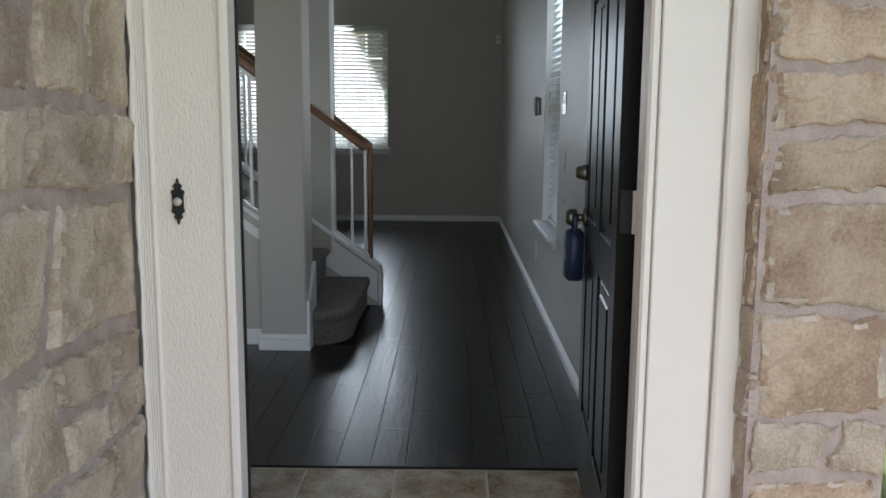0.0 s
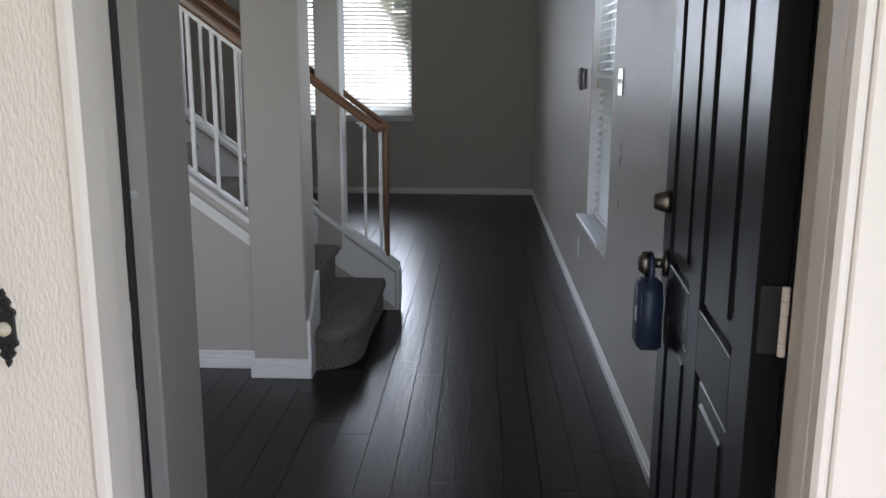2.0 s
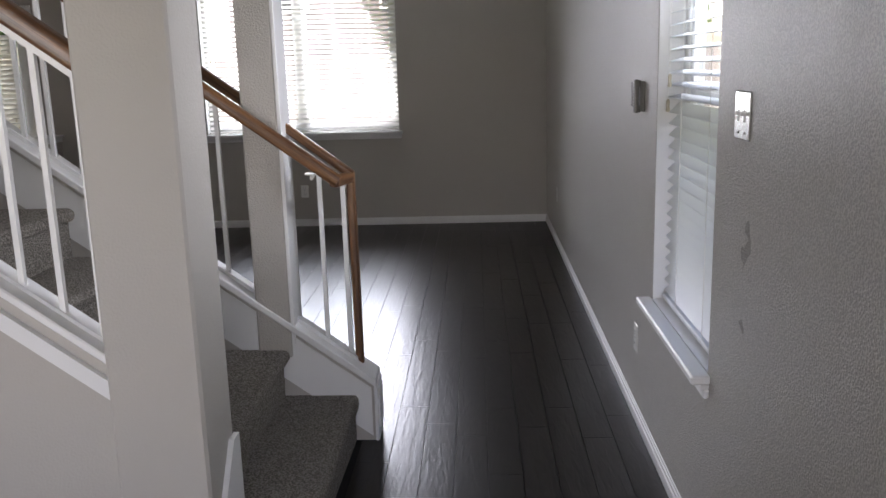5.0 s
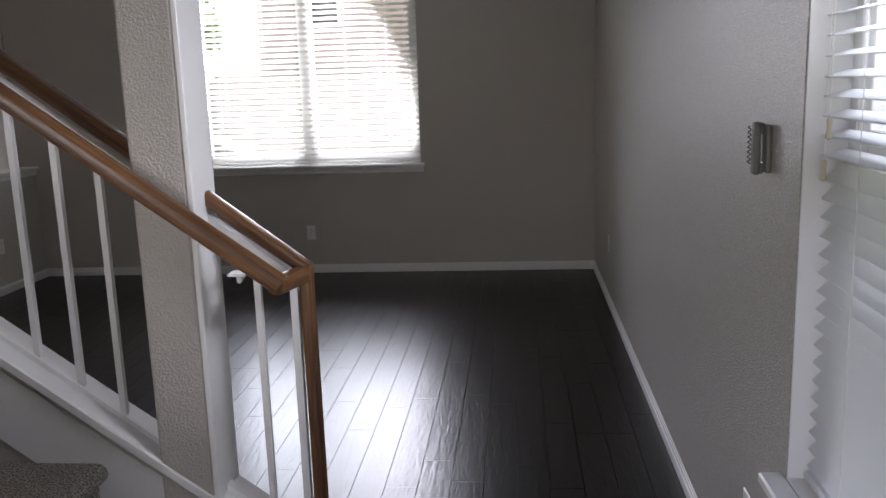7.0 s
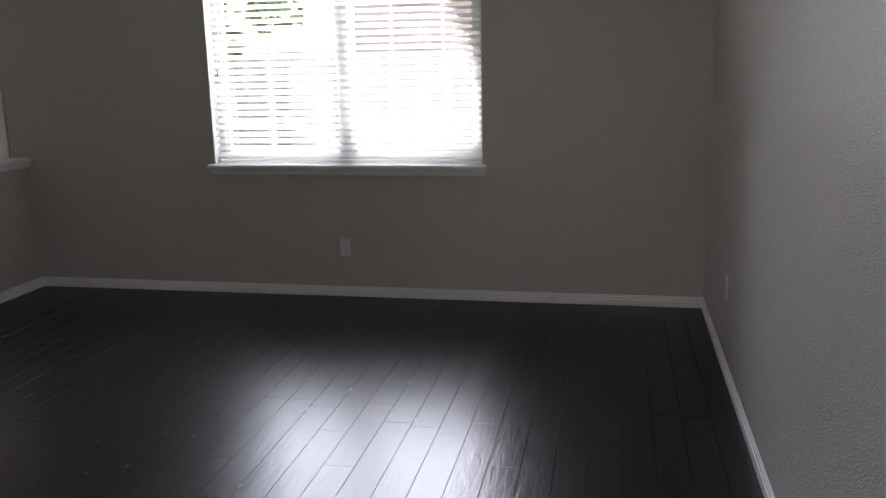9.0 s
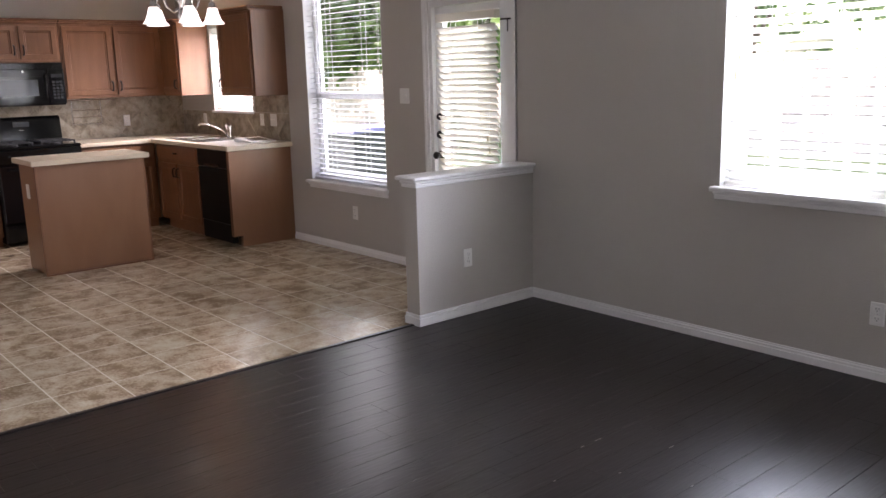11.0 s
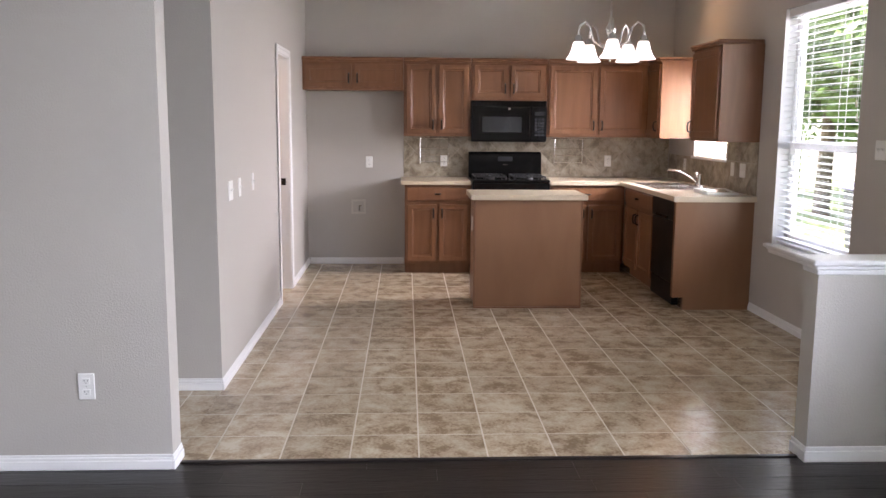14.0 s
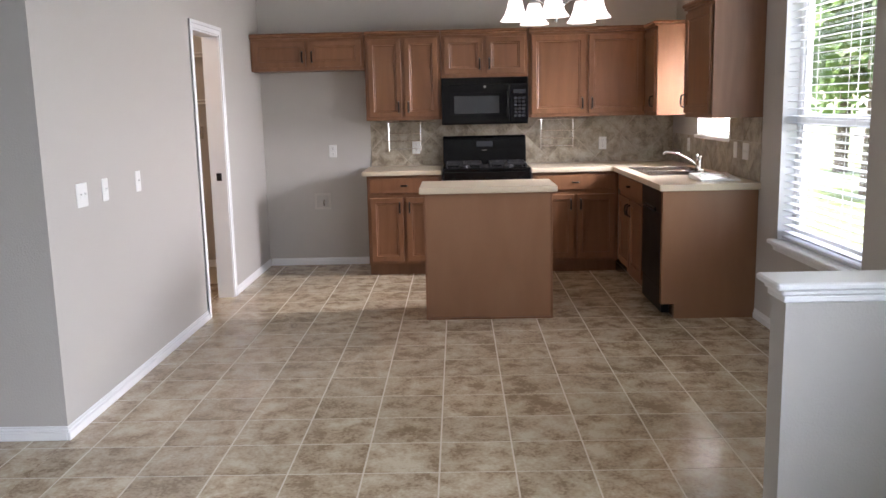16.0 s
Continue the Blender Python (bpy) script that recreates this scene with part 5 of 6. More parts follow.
# microwave
mw = thing("microwave", "black over-range microwave with a dark window", "microwave", (KX + 0.005, (RY0 + RY1) / 2, 1.285), 90)
part("body", box(-W2, W2, -0.36, 0, 0, 0.402, 0.004), BLACK, mw)
part("door", box(-W2, 0.215, -0.395, -0.36, 0.01, 0.345, 0.008, 2), BLACK, mw)
bm = box(-0.30, 0.16, -0.3985, -0.394, 0.075, 0.275, 0.002)
part("window", bm, BLACKGLASS, mw, "black glass window")
part("mesh_screen", box(-0.265, 0.125, -0.4005, -0.398, 0.095, 0.245, 0.001), DARKGREY, mw, "grey meshed viewing pane")
part("control_panel", box(0.218, W2, -0.392, -0.36, 0.01, 0.345, 0.006), BLACKGLASS, mw)
for r in range(6):
    for c in range(3):
        part("button", box(0.255 + c * 0.034, 0.280 + c * 0.034, -0.3945, -0.391, 0.06 + r * 0.03, 0.08 + r * 0.03, 0.001), DARKGREY, mw)
part("display", box(0.25, 0.35, -0.3945, -0.391, 0.262, 0.295), DARKGREY, mw)
part("handle", sweep([(0.195, -0.395, 0.06), (0.195, -0.425, 0.08), (0.195, -0.425, 0.27), (0.195, -0.395, 0.29)], 0.009), BLACK, mw, smooth=True)
bm = bmesh.new()
for k in range(18):
    bx(bm, -0.35 + k * 0.04, -0.32 + k * 0.04, -0.372, -0.36, 0.356, 0.392)
part("vent_grille", bm, BLACK, mw, "black vent louvres")
part("badge", lathe(bmesh.new(), [(0.011, -0.395), (0.011, -0.3975), (0.0001, -0.398)], (0.0, 0, 0.322), 16, "Y"), STEEL, mw, "small silver oval badge")

# island
isl = thing("kitchen_island", "cinnamon maple island block with a cream worktop", "island", (-7.62, -1.78, 0))
part("body", box(-0.44, 0, -0.427, 0.427, 0.012, 0.872, 0.004), MAPLE_PANEL, isl)
bm = bmesh.new()
for y in (-0.434, 0.419):
    bx(bm, -0.018, 0.004, y, y + 0.015, 0, 0.872, 0.002)
bx(bm, -0.018, 0.006, -0.434, 0.434, 0.0, 0.012)
part("corner_trim", bm, MAPLE, isl, "thin corner and floor trim")
part("worktop", box(-0.50, 0.045, -0.462, 0.462, 0.872, 0.914, 0.007, 2), LAMINATE, isl, "cream laminate worktop")
o = part("outlet", box(-0.28, -0.21, -0.434, -0.427, 0.60, 0.715, 0.002), PLASTIC, isl, "ivory outlet plate")


# ---- outlets and switches ----
def outlet(at, turn, z, label="white duplex outlet with a cover plate on the wall", mat=None, group="wall outlets"):
    """Local x across, front along -y."""
    o = thing("wall_outlet", label, "outlet", (at[0], at[1], z), turn, group)
    part("plate", box(-0.035, 0.035, -0.006, 0, -0.057, 0.057, 0.003), mat or PLASTIC, o)
    for dz in (-0.024, 0.024):
        r = part("receptacle", box(-0.017, 0.017, -0.0085, -0.006, dz - 0.014, dz + 0.014, 0.002), PLASTIC, o)
        bm = box(-0.008, -0.006, -0.0092, -0.0084, dz - 0.002, dz + 0.007)
        bx(bm, 0.006, 0.008, -0.0092, -0.0084, dz - 0.002, dz + 0.007)
        bx(bm, -0.002, 0.002, -0.0092, -0.0084, dz - 0.010, dz - 0.006)
        part("slots", bm, DARKPLASTIC, r, "dark slots")
    part("screw", lathe(bmesh.new(), [(0.003, -0.006), (0.003, -0.0078), (0.0001, -0.008)], (0, 0, 0), 8, "Y"), STEEL, o)
    return o


def switch(at, turn, z, gangs=1, label="white rocker switch with a cover plate", mat=None):
    s = thing("light_switch", label, "switch", (at[0], at[1], z), turn, "light switches")
    w = 0.035 + 0.023 * (gangs - 1)
    part("plate", box(-w, w, -0.006, 0, -0.057, 0.057, 0.003), mat or PLASTIC, s)
    for g in range(gangs):
        x = (g - (gangs - 1) / 2) * 0.046
        bm = box(x - 0.006, x + 0.006, -0.008, -0.006, -0.014, 0.014)
        bx(bm, x - 0.0045, x + 0.0045, -0.017, -0.006, 0.0, 0.010, 0.002)
        part("toggle", bm, PLASTIC, s)
        for dz in (-0.04, 0.04):
            part("screw", lathe(bmesh.new(), [(0.003, -0.006), (0.003, -0.0075), (0.0001, -0.008)], (x, 0, dz), 8, "Y"), mat or PLASTIC, s)
    return s


outlet((-2.235, 0), 0, 0.325)
outlet((-6.53, 0), 0, 0.35)
outlet((0, -1.02), -90, 0.40)
outlet((0, -4.44), -90, 0.335)
outlet((-4.467, -4.09), 90, 0.367)
outlet((-4.47, -0.59), 90, 0.362)
outlet((KX, -3.13), 90, 1.062)
outlet((KX + 0.007, -2.36), 90, 1.08)
outlet((KX + 0.007, -0.65), 90, 1.085)
outlet((-9.25, -0.007), 0, 1.08)
switch((-8.02, -0.007), 0, 1.10)
switch((-7.80, -0.007), 0, 1.10, 2)
switch((-5.80, 0), 0, 1.33, 2)
switch((-5.91, KY), 180, 1.075, 2)
switch((-6.18, KY), 180, 1.075)
switch((-6.63, KY), 180, 1.078)
switch((0, -5.715), -90, 1.30, 2, "brushed steel double switch plate on textured wall", STEEL)
VALVEFRAME = material("pale_valve_frame", (0.56, 0.53, 0.48), 0.45)
valve = thing("water_valve_box", "recessed white water valve box for a refrigerator", "valve box", (KX, -3.245, 0.60), 90)
bm = bmesh.new()
for a0, a1, b0, b1 in ((-0.075, -0.055, -0.075, 0.075), (0.055, 0.075, -0.075, 0.075), (-0.055, 0.055, -0.075, -0.055), (-0.055, 0.055, 0.055, 0.075)):
    bx(bm, a0, a1, -0.008, 0, b0, b1, 0.002)
part("frame", bm, VALVEFRAME, valve)
part("recess", box(-0.055, 0.055, -0.003, 0.0, -0.055, 0.055), WALL, valve, "pale recess")
part("valve", sweep([(0.01, -0.012, -0.04), (0.01, -0.012, 0.01), (0.035, -0.012, 0.01)], 0.009), CHROME, valve, "chrome valve")
th = thing("thermostat", "white thermostat with a dark display on the hall wall", "thermostat", (-5.551, -4.13, 1.50), 90)
part("body", box(-0.075, 0.075, -0.025, 0, -0.05, 0.05, 0.006), PLASTIC, th)
part("display", box(-0.045, 0.02, -0.0262, -0.025, -0.005, 0.025), DARKGREY, th)
ph = thing("wall_phone", "grey corded wall phone on the textured wall", "telephone", (0, -4.49, 1.30), -90)
ph.scale = (0.68, 0.68, 0.66)
part("base", box(-0.045, 0.05, -0.022, 0, -0.085, 0.085, 0.008, 2), GREYPLASTIC, ph)
bm = box(-0.03, 0.012, -0.055, -0.028, -0.095, 0.095, 0.01, 2)
bx(bm, -0.03, 0.012, -0.030, -0.020, -0.092, -0.05, 0.004)
bx(bm, -0.03, 0.012, -0.030, -0.020, 0.05, 0.092, 0.004)
part("handset", bm, GREYPLASTIC, ph, "grey handset")
pts = [(-0.02 + 0.006 * math.cos(k * 1.25), -0.062 - 0.006 * math.sin(k * 1.25), 0.08 - k * 0.0035) for k in range(40)]
part("cord", sweep(pts, 0.002, 5), DARKPLASTIC, ph, "coiled dark cord")
det = thing("motion_detector", "small white motion detector high in the corner", "detector", (-0.035, -0.03, 2.12), -45)
part("body", box(-0.03, 0.03, -0.04, 0.0, -0.05, 0.05, 0.01, 2), PLASTIC, det)
part("lens", box(-0.02, 0.02, -0.043, -0.039, -0.02, 0.02, 0.003), IVORY, det)

# hanging wire racks under the wall cabinets
for y in (-2.46, -1.07):
    r = thing("wire_rack", "chrome folding wire rack hanging on the backsplash", "rack", (KX + 0.03, y, 1.05), 90, "wire racks")
    for x in (-0.145, 0.145):
        part("upright", cyl(bmesh.new(), (x, -0.01, 0), (x, -0.01, 0.26), 0.005, seg=8), CHROME, r)
    for z in (0.02, 0.09, 0.16):
        part("bar", cyl(bmesh.new(), (-0.145, -0.014, z), (0.145, -0.014, z), 0.0045, seg=8), CHROME, r)
    part("hanging_bar", cyl(bmesh.new(), (-0.18, -0.01, 0.262), (0.28, -0.01, 0.262), 0.005, seg=8), CHROME, r)

# chandelier
ch = thing("chandelier", "brushed nickel chandelier with five lit frosted bell shades", "chandelier", (-6.40, -1.465, 1.875))
bm = lathe(bmesh.new(), [(0.0001, -0.02), (0.008, -0.012), (0.006, 0.0), (0.018, 0.02), (0.022, 0.05), (0.012, 0.08), (0.01, 0.13), (0.03, 0.16), (0.034, 0.19), (0.016, 0.22), (0.008, 0.27), (0.006, 0.30)], (0, 0, 0), 16)
part("stem", bm, STEEL, ch, smooth=True)
part("chain", sweep([(0, 0, 0.29), (0, 0, 0.87)], 0.004, 6), STEEL, ch)
part("canopy", lathe(bmesh.new(), [(0.065, 0.874), (0.06, 0.86), (0.01, 0.845)], (0, 0, 0), 18), STEEL, ch)
for k in range(5):
    a = 2 * math.pi * k / 5 - 0.17
    c, s = math.cos(a), math.sin(a)
    pts = [(c * r, s * r, z) for r, z in ((0.02, 0.10), (0.06, 0.075), (0.11, 0.11), (0.135, 0.19), (0.17, 0.225), (0.205, 0.20), (0.21, 0.16), (0.21, 0.13))]
    arm = part("arm", sweep(pts, 0.007, 8), STEEL, ch, smooth=True)
    part("socket", lathe(bmesh.new(), [(0.018, 0.14), (0.026, 0.12), (0.03, 0.10)], (c * 0.21, s * 0.21, 0), 14), STEEL, arm)
    prof = [(0.028, 0.105), (0.036, 0.09), (0.044, 0.055), (0.058, 0.02), (0.078, -0.005), (0.076, -0.006), (0.055, 0.018), (0.041, 0.053), (0.033, 0.088), (0.026, 0.10)]
    part("shade", lathe(bmesh.new(), prof, (c * 0.21, s * 0.21, 0), 18), SHADE, ch, "lit frosted glass bell shade", True)
can = thing("recessed_light", "warm recessed ceiling light above the sink", "ceiling light", (-8.6, -0.42, CEIL - 0.012))
part("trim_ring", lathe(bmesh.new(), [(0.10, 0.012), (0.10, 0.004), (0.075, 0.0), (0.072, 0.010)], (0, 0, 0), 24), PLASTIC, can)
part("bulb", lathe(bmesh.new(), [(0.07, 0.010), (0.05, 0.006), (0.0001, 0.004)], (0, 0, 0), 20), CANLIGHT, can, "warm lit bulb")


# ---- outdoors ----
def fence(y, x0, x1, h):
    f = thing("fence", "weathered wooden board fence behind the garden", "fence", (0, y, -0.2))
    me = mesh_of("board", box(-0.067, 0.067, -0.01, 0.01, 0, h), FENCEWOOD)
    n = int((x1 - x0) / 0.14)
    for k in range(n):
        b = new("board", me)
        b.parent = f
        b.matrix_basis = pose(x0 + 0.14 * k, 0, random.uniform(-0.02, 0.02))
    for z in (0.35, h - 0.3):
        part("rail", box(x0, x1, 0.012, 0.05, z, z + 0.09), FENCEWOOD, f)


fence(11.0, -30.0, 6.0, 1.85)


def tree(at, height, spread, leaves, seed):
    rnd = random.Random(seed)
    t = thing("tree", "leafy green tree behind the garden fence", "tree", at, rnd.uniform(0, 360), "garden trees")
    bm = cyl(bmesh.new(), (0, 0, -0.1), (0.1, 0.05, height * 0.5), 0.16, 0.09, 10)
    for k in range(6):
        a = k * 1.05
        cyl(bm, (0.06, 0.03, height * (0.30 + 0.04 * k)), (math.cos(a) * spread * 0.6, math.sin(a) * spread * 0.6, height * (0.55 + 0.05 * k)), 0.06, 0.02, 7)
    part("trunk", bm, BARK, t)
    clumps = []
    for k in range(26):
        a, r = rnd.uniform(0, 6.28), spread * math.sqrt(rnd.random())
        clumps.append((math.cos(a) * r, math.sin(a) * r, height * rnd.uniform(0.32, 0.95), spread * rnd.uniform(0.22, 0.42)))
    vs, fs = [], []
    for k in range(leaves):
        cx, cy, cz, cr = clumps[k % len(clumps)]
        d = Vector((rnd.gauss(0, 1), rnd.gauss(0, 1), rnd.gauss(0, 0.8)))
        p = Vector((cx, cy, cz)) + d.normalized() * cr * rnd.random() ** 0.4
        s = rnd.uniform(0.09, 0.19)
        u = Vector((rnd.gauss(0, 1), rnd.gauss(0, 1), rnd.gauss(0, 1))).normalized()
        v = u.orthogonal().normalized()
        i = len(vs)
        vs += [p - u * s, p + v * s * 0.5, p + u * s, p - v * s * 0.5]
        fs.append((i, i + 1, i + 2, i + 3))
    me = bpy.data.meshes.new("crown")
    me.from_pydata([tuple(v) for v in vs], [], fs)
    me.materials.append(LEAF)
    c = new("crown", me)
    c.parent = t


tree((-17.5, 9.0, -0.2), 6.5, 2.6, 7000, 3)
tree((-21.0, 6.5, -0.2), 6.0, 2.4, 6000, 8)
tree((-25.0, 12.0, -0.2), 7.0, 3.0, 6000, 9)
tree((-11.0, 14.0, -0.2), 7.0, 2.8, 7000, 4)
tree((-10.2, 7.4, -0.2), 6.5, 2.3, 8000, 13)
tree((-13.6, 7.2, -0.2), 6.8, 2.6, 9000, 14)
tree((-16.5, 5.0, -0.2), 6.0, 2.2, 7000, 15)
tree((2.0, 14.0, -0.2), 5.0, 2.6, 5000, 6)

play = thing("playhouse", "pale garden playhouse with a shallow gabled roof", "playhouse", (-6.7, 8.8, -0.2))
for x in (-0.55, 0.55):
    for y in (-0.45, 0.45):
        part("post", box(x - 0.04, x + 0.04, y - 0.04, y + 0.04, 0, 1.9), SHED, play)
part("deck", box(-0.6, 0.6, -0.5, 0.5, 0.7, 0.76), SHED, play)
bm = bmesh.new()
prism(bm, [(-0.75, -0.6, 1.88), (0, -0.6, 2.12), (0.75, -0.6, 1.88), (0.75, -0.6, 1.94), (0, -0.6, 2.18), (-0.75, -0.6, 1.94)], (0, 1.2, 0), "y")
part("roof", bm, SHINGLE, play)
part("rail", box(-0.55, 0.55, -0.47, -0.43, 1.1, 1.16), SHED, play)
part("slide", prism(bmesh.new(), [(0.6, -0.3, 0.76), (2.0, -0.3, 0.05), (2.0, -0.3, 0.12), (0.6, -0.3, 0.83)], (0, 0.5, 0), "y"), SHED, play)

grill = thing("wheeled_bin", "dark wheeled garden bin with a purple-grey lid", "bin", (-10.1, 2.6, -0.2))
bm = bmesh.new()
prism(bm, [(-0.30, -0.32, 0.08), (0.30, -0.32, 0.08), (0.38, -0.36, 0.95), (-0.38, -0.36, 0.95)], (0, 0.66, 0), "y")
bmesh.ops.bevel(bm, geom=bm.edges[:], offset=0.02, segments=2, affect="EDGES")
part("body", bm, BIN, grill)
part("lid", box(-0.42, 0.42, -0.40, 0.36, 0.95, 1.02, 0.02, 2), PURPLE, grill, "purple-grey lid")
for x in (-0.27, 0.27):
    part("wheel", lathe(bmesh.new(), [(0.0001, -0.025), (0.09, -0.025), (0.09, 0.025), (0.0001, 0.025)], (x, 0.3, 0.09), 14, "X"), BIN, grill)

neigh = thing("neighbour_house", "pale neighbouring house wall across the side yard", "house", (4.2, -5.0, -0.2))
part("wall", box(0, 0.3, -7, 6, 0, 3.2), SHED, neigh)
w = part("window", box(-0.03, 0.0, -0.9, 0.2, 0.9, 2.2), VINYL, neigh, "white window frame")
part("pane", box(-0.036, -0.031, -0.82, 0.12, 0.98, 2.12), DARKGREY, w)
part("roof", prism(bmesh.new(), [(-0.5, -7.3, 3.1), (4, -7.3, 5.2), (4, -7.3, 5.3), (-0.5, -7.3, 3.25)], (0, 13.6, 0), "y"), SHINGLE, neigh)

rear = thing("neighbour_house", "brown two-storey neighbouring house beyond the garden fence", "house", (-3.4, 17.0, -0.2))
part("wall", box(-4.2, 5.5, 0, 0.3, 0, 5.4), REARWALL, rear)
for x in (-2.4, 0.6, 3.4):
    w = part("window", box(x - 0.5, x + 0.5, -0.04, 0.0, 3.2, 4.5), VINYL, rear, "white window frame")
    part("pane", box(x - 0.43, x + 0.43, -0.046, -0.041, 3.27, 4.43), DARKGREY, w)
part("roof", prism(bmesh.new(), [(-4.6, -0.5, 5.3), (-4.6, 4.0, 7.6), (-4.6, 4.0, 7.75), (-4.6, -0.5, 5.45)], (10.5, 0, 0), "x"), DARKSHINGLE, rear)

# grass blades beside the porch
vs, fs = [], []
rnd = random.Random(11)
for k in range(9000):
    x, y = rnd.uniform(1.05, 3.2), rnd.uniform(-8.3, -3.5)
    a, h, lean = rnd.uniform(0, 6.28), rnd.uniform(0.03, 0.09), rnd.uniform(-0.03, 0.03)
    i = len(vs)
    vs += [(x - 0.004 * math.cos(a), y - 0.004 * math.sin(a), -0.2), (x + 0.004 * math.cos(a), y + 0.004 * math.sin(a), -0.2), (x + lean, y + lean, -0.2 + h)]
    fs.append((i, i + 1, i + 2))
me = bpy.data.meshes.new("grass")
me.from_pydata(vs, [], fs)
me.materials.append(GRASS)
tagged(new("grass", me), "bright green lawn grass beside the porch", "grass", "", "stuff")


# ---- pieces ----
def clip_poly(poly, x0, x1, y0, y1):
    """A convex polygon cut to a rectangle."""
    for ax, lim, keep in ((0, x0, 1), (0, x1, -1), (1, y0, 1), (1, y1, -1)):
        out = []
        for i, p in enumerate(poly):
            q = poly[(i + 1) % len(poly)]
            pin, qin = keep * (p[ax] - lim) >= 0, keep * (q[ax] - lim) >= 0
            if pin:
                out.append(p)
            if pin != qin:
                t = (lim - p[ax]) / (q[ax] - p[ax])
                out.append((p[0] + t * (q[0] - p[0]), p[1] + t * (q[1] - p[1])))
        poly = out
        if len(poly) < 3:
            return []
    return poly


def area(p):
    return abs(sum(a[0] * b[1] - b[0] * a[1] for a, b in zip(p, p[1:] + p[:1]))) / 2


# backsplash laid on the diagonal
def splash(name, place, u0, u1, v0, v1, label):
    """place maps (u, v, d) to the wall; d is the height above it."""
    base = bmesh.new()
    prism(base, [place(u0, v0, 0.0005), place(u1, v0, 0.0005), place(u1, v1, 0.0005), place(u0, v1, 0.0005)], Vector(place(0, 0, 0.004)) - Vector(place(0, 0, 0)), "")
    wall_ob = structure(name, base, SPLASH_GROUT, label, "backsplash")
    s = 0.305
    r = s / math.sqrt(2)
    for i in range(-30, 31):
        for j in range(-30, 31):
            cu, cv = (i + j) * r + u0 + 0.12, (i - j) * r + v0 + 0.05
            e = r - 0.0035
            p = clip_poly([(cu + e, cv), (cu, cv + e), (cu - e, cv), (cu, cv - e)], u0, u1, v0, v1)
            if len(p) < 3 or area(p) < 2e-4:
                continue
            bm = bmesh.new()
            lo = [bm.verts.new(place(a, c, 0.0045)) for a, c in p]
            mu, mv = sum(a for a, c in p) / len(p), sum(c for a, c in p) / len(p)
            hi = [bm.verts.new(place(mu + (a - mu) * 0.985, mv + (c - mv) * 0.985, 0.0068)) for a, c in p]
            bm.faces.new(hi)
            for k in range(len(p)):
                bm.faces.new((lo[k], lo[(k + 1) % len(p)], hi[(k + 1) % len(p)], hi[k]))
            bmesh.ops.recalc_face_normals(bm, faces=bm.faces[:])
            part("tile", bm, SPLASH, wall_ob)


splash("backsplash_end", lambda u, v, d: (KX + d, u, v), -2.775, -0.008, 0.913, 1.333, "mottled beige tile backsplash laid diagonally behind the range")
splash("backsplash_sink", lambda u, v, d: (u, -d, v), KX + 0.008, -7.52, 0.913, 1.165, "mottled beige tile backsplash laid diagonally behind the sink")
splash("backsplash_side", lambda u, v, d: (u, -d, v), -8.145, -7.52, 1.168, 1.333, "mottled beige tile backsplash beside the sink window")


# floor tiles
def tile_mesh(w, h, mat, t=0.008, e=0.0008):
    bm = bmesh.new()
    lo = [bm.verts.new(p) for p in ((-w / 2, -h / 2, -t), (w / 2, -h / 2, -t), (w / 2, h / 2, -t), (-w / 2, h / 2, -t))]
    md = [bm.verts.new(p) for p in ((-w / 2, -h / 2, -e), (w / 2, -h / 2, -e), (w / 2, h / 2, -e), (-w / 2, h / 2, -e))]
    hi = [bm.verts.new(p) for p in ((-w / 2 + e, -h / 2 + e, 0), (w / 2 - e, -h / 2 + e, 0), (w / 2 - e, h / 2 - e, 0), (-w / 2 + e, h / 2 - e, 0))]
    bm.faces.new(hi)
    for a, c in ((lo, md), (md, hi)):
        for k in range(4):
            bm.faces.new((a[k], a[(k + 1) % 4], c[(k + 1) % 4], c[k]))
    return mesh_of("tile", bm, mat)


def lay_tiles(owner, x0, x1, y0, y1, ox, oy, pitch, joint):
    cache = {}
    for i in range(math.floor((x0 - ox) / pitch), math.ceil((x1 - ox) / pitch)):
        for j in range(math.floor((y0 - oy) / pitch), math.ceil((y1 - oy) / pitch)):
            a0, a1 = max(x0, ox + i * pitch + joint / 2), min(x1, ox + (i + 1) * pitch - joint / 2)
            b0, b1 = max(y0, oy + j * pitch + joint / 2), min(y1, oy + (j + 1) * pitch - joint / 2)
            if a1 - a0 < 0.02 or b1 - b0 < 0.02:
                continue
            key = (round(a1 - a0, 3), round(b1 - b0, 3))
            if key not in cache:
                cache[key] = tile_mesh(a1 - a0, b1 - b0, TILE)
            t = new("tile", cache[key])
            t.parent = owner
            t.location = ((a0 + a1) / 2, (b0 + b1) / 2, random.uniform(-0.0001, 0.0003))


kfloor = structure("floor_kitchen", box(KX, SPLIT - 0.070, KY - 1.7, 0, -0.0135, -0.0005), GROUT, "mottled beige and brown ceramic tile floor of the kitchen", "tile floor")
lay_tiles(kfloor, KX, SPLIT - 0.070, KY, 0, -4.838, -2.384, 0.308, 0.0070)
lay_tiles(kfloor, -5.551, -4.6, -5.2, KY, -4.838, -2.384, 0.308, 0.006)
lay_tiles(kfloor, -9.0, -7.6, -5.2, KY, -4.838, -2.384, 0.308, 0.006)
foyer = structure("floor_entry", box(-1.42, 0, FRONT, -7.30, -0.0135, -0.0012), GROUT, "grey-brown tile strip inside the entrance", "tile floor")
lay_tiles(foyer, -1.42, 0, FRONT, -7.30, -0.765, -7.62, 0.314, 0.008)
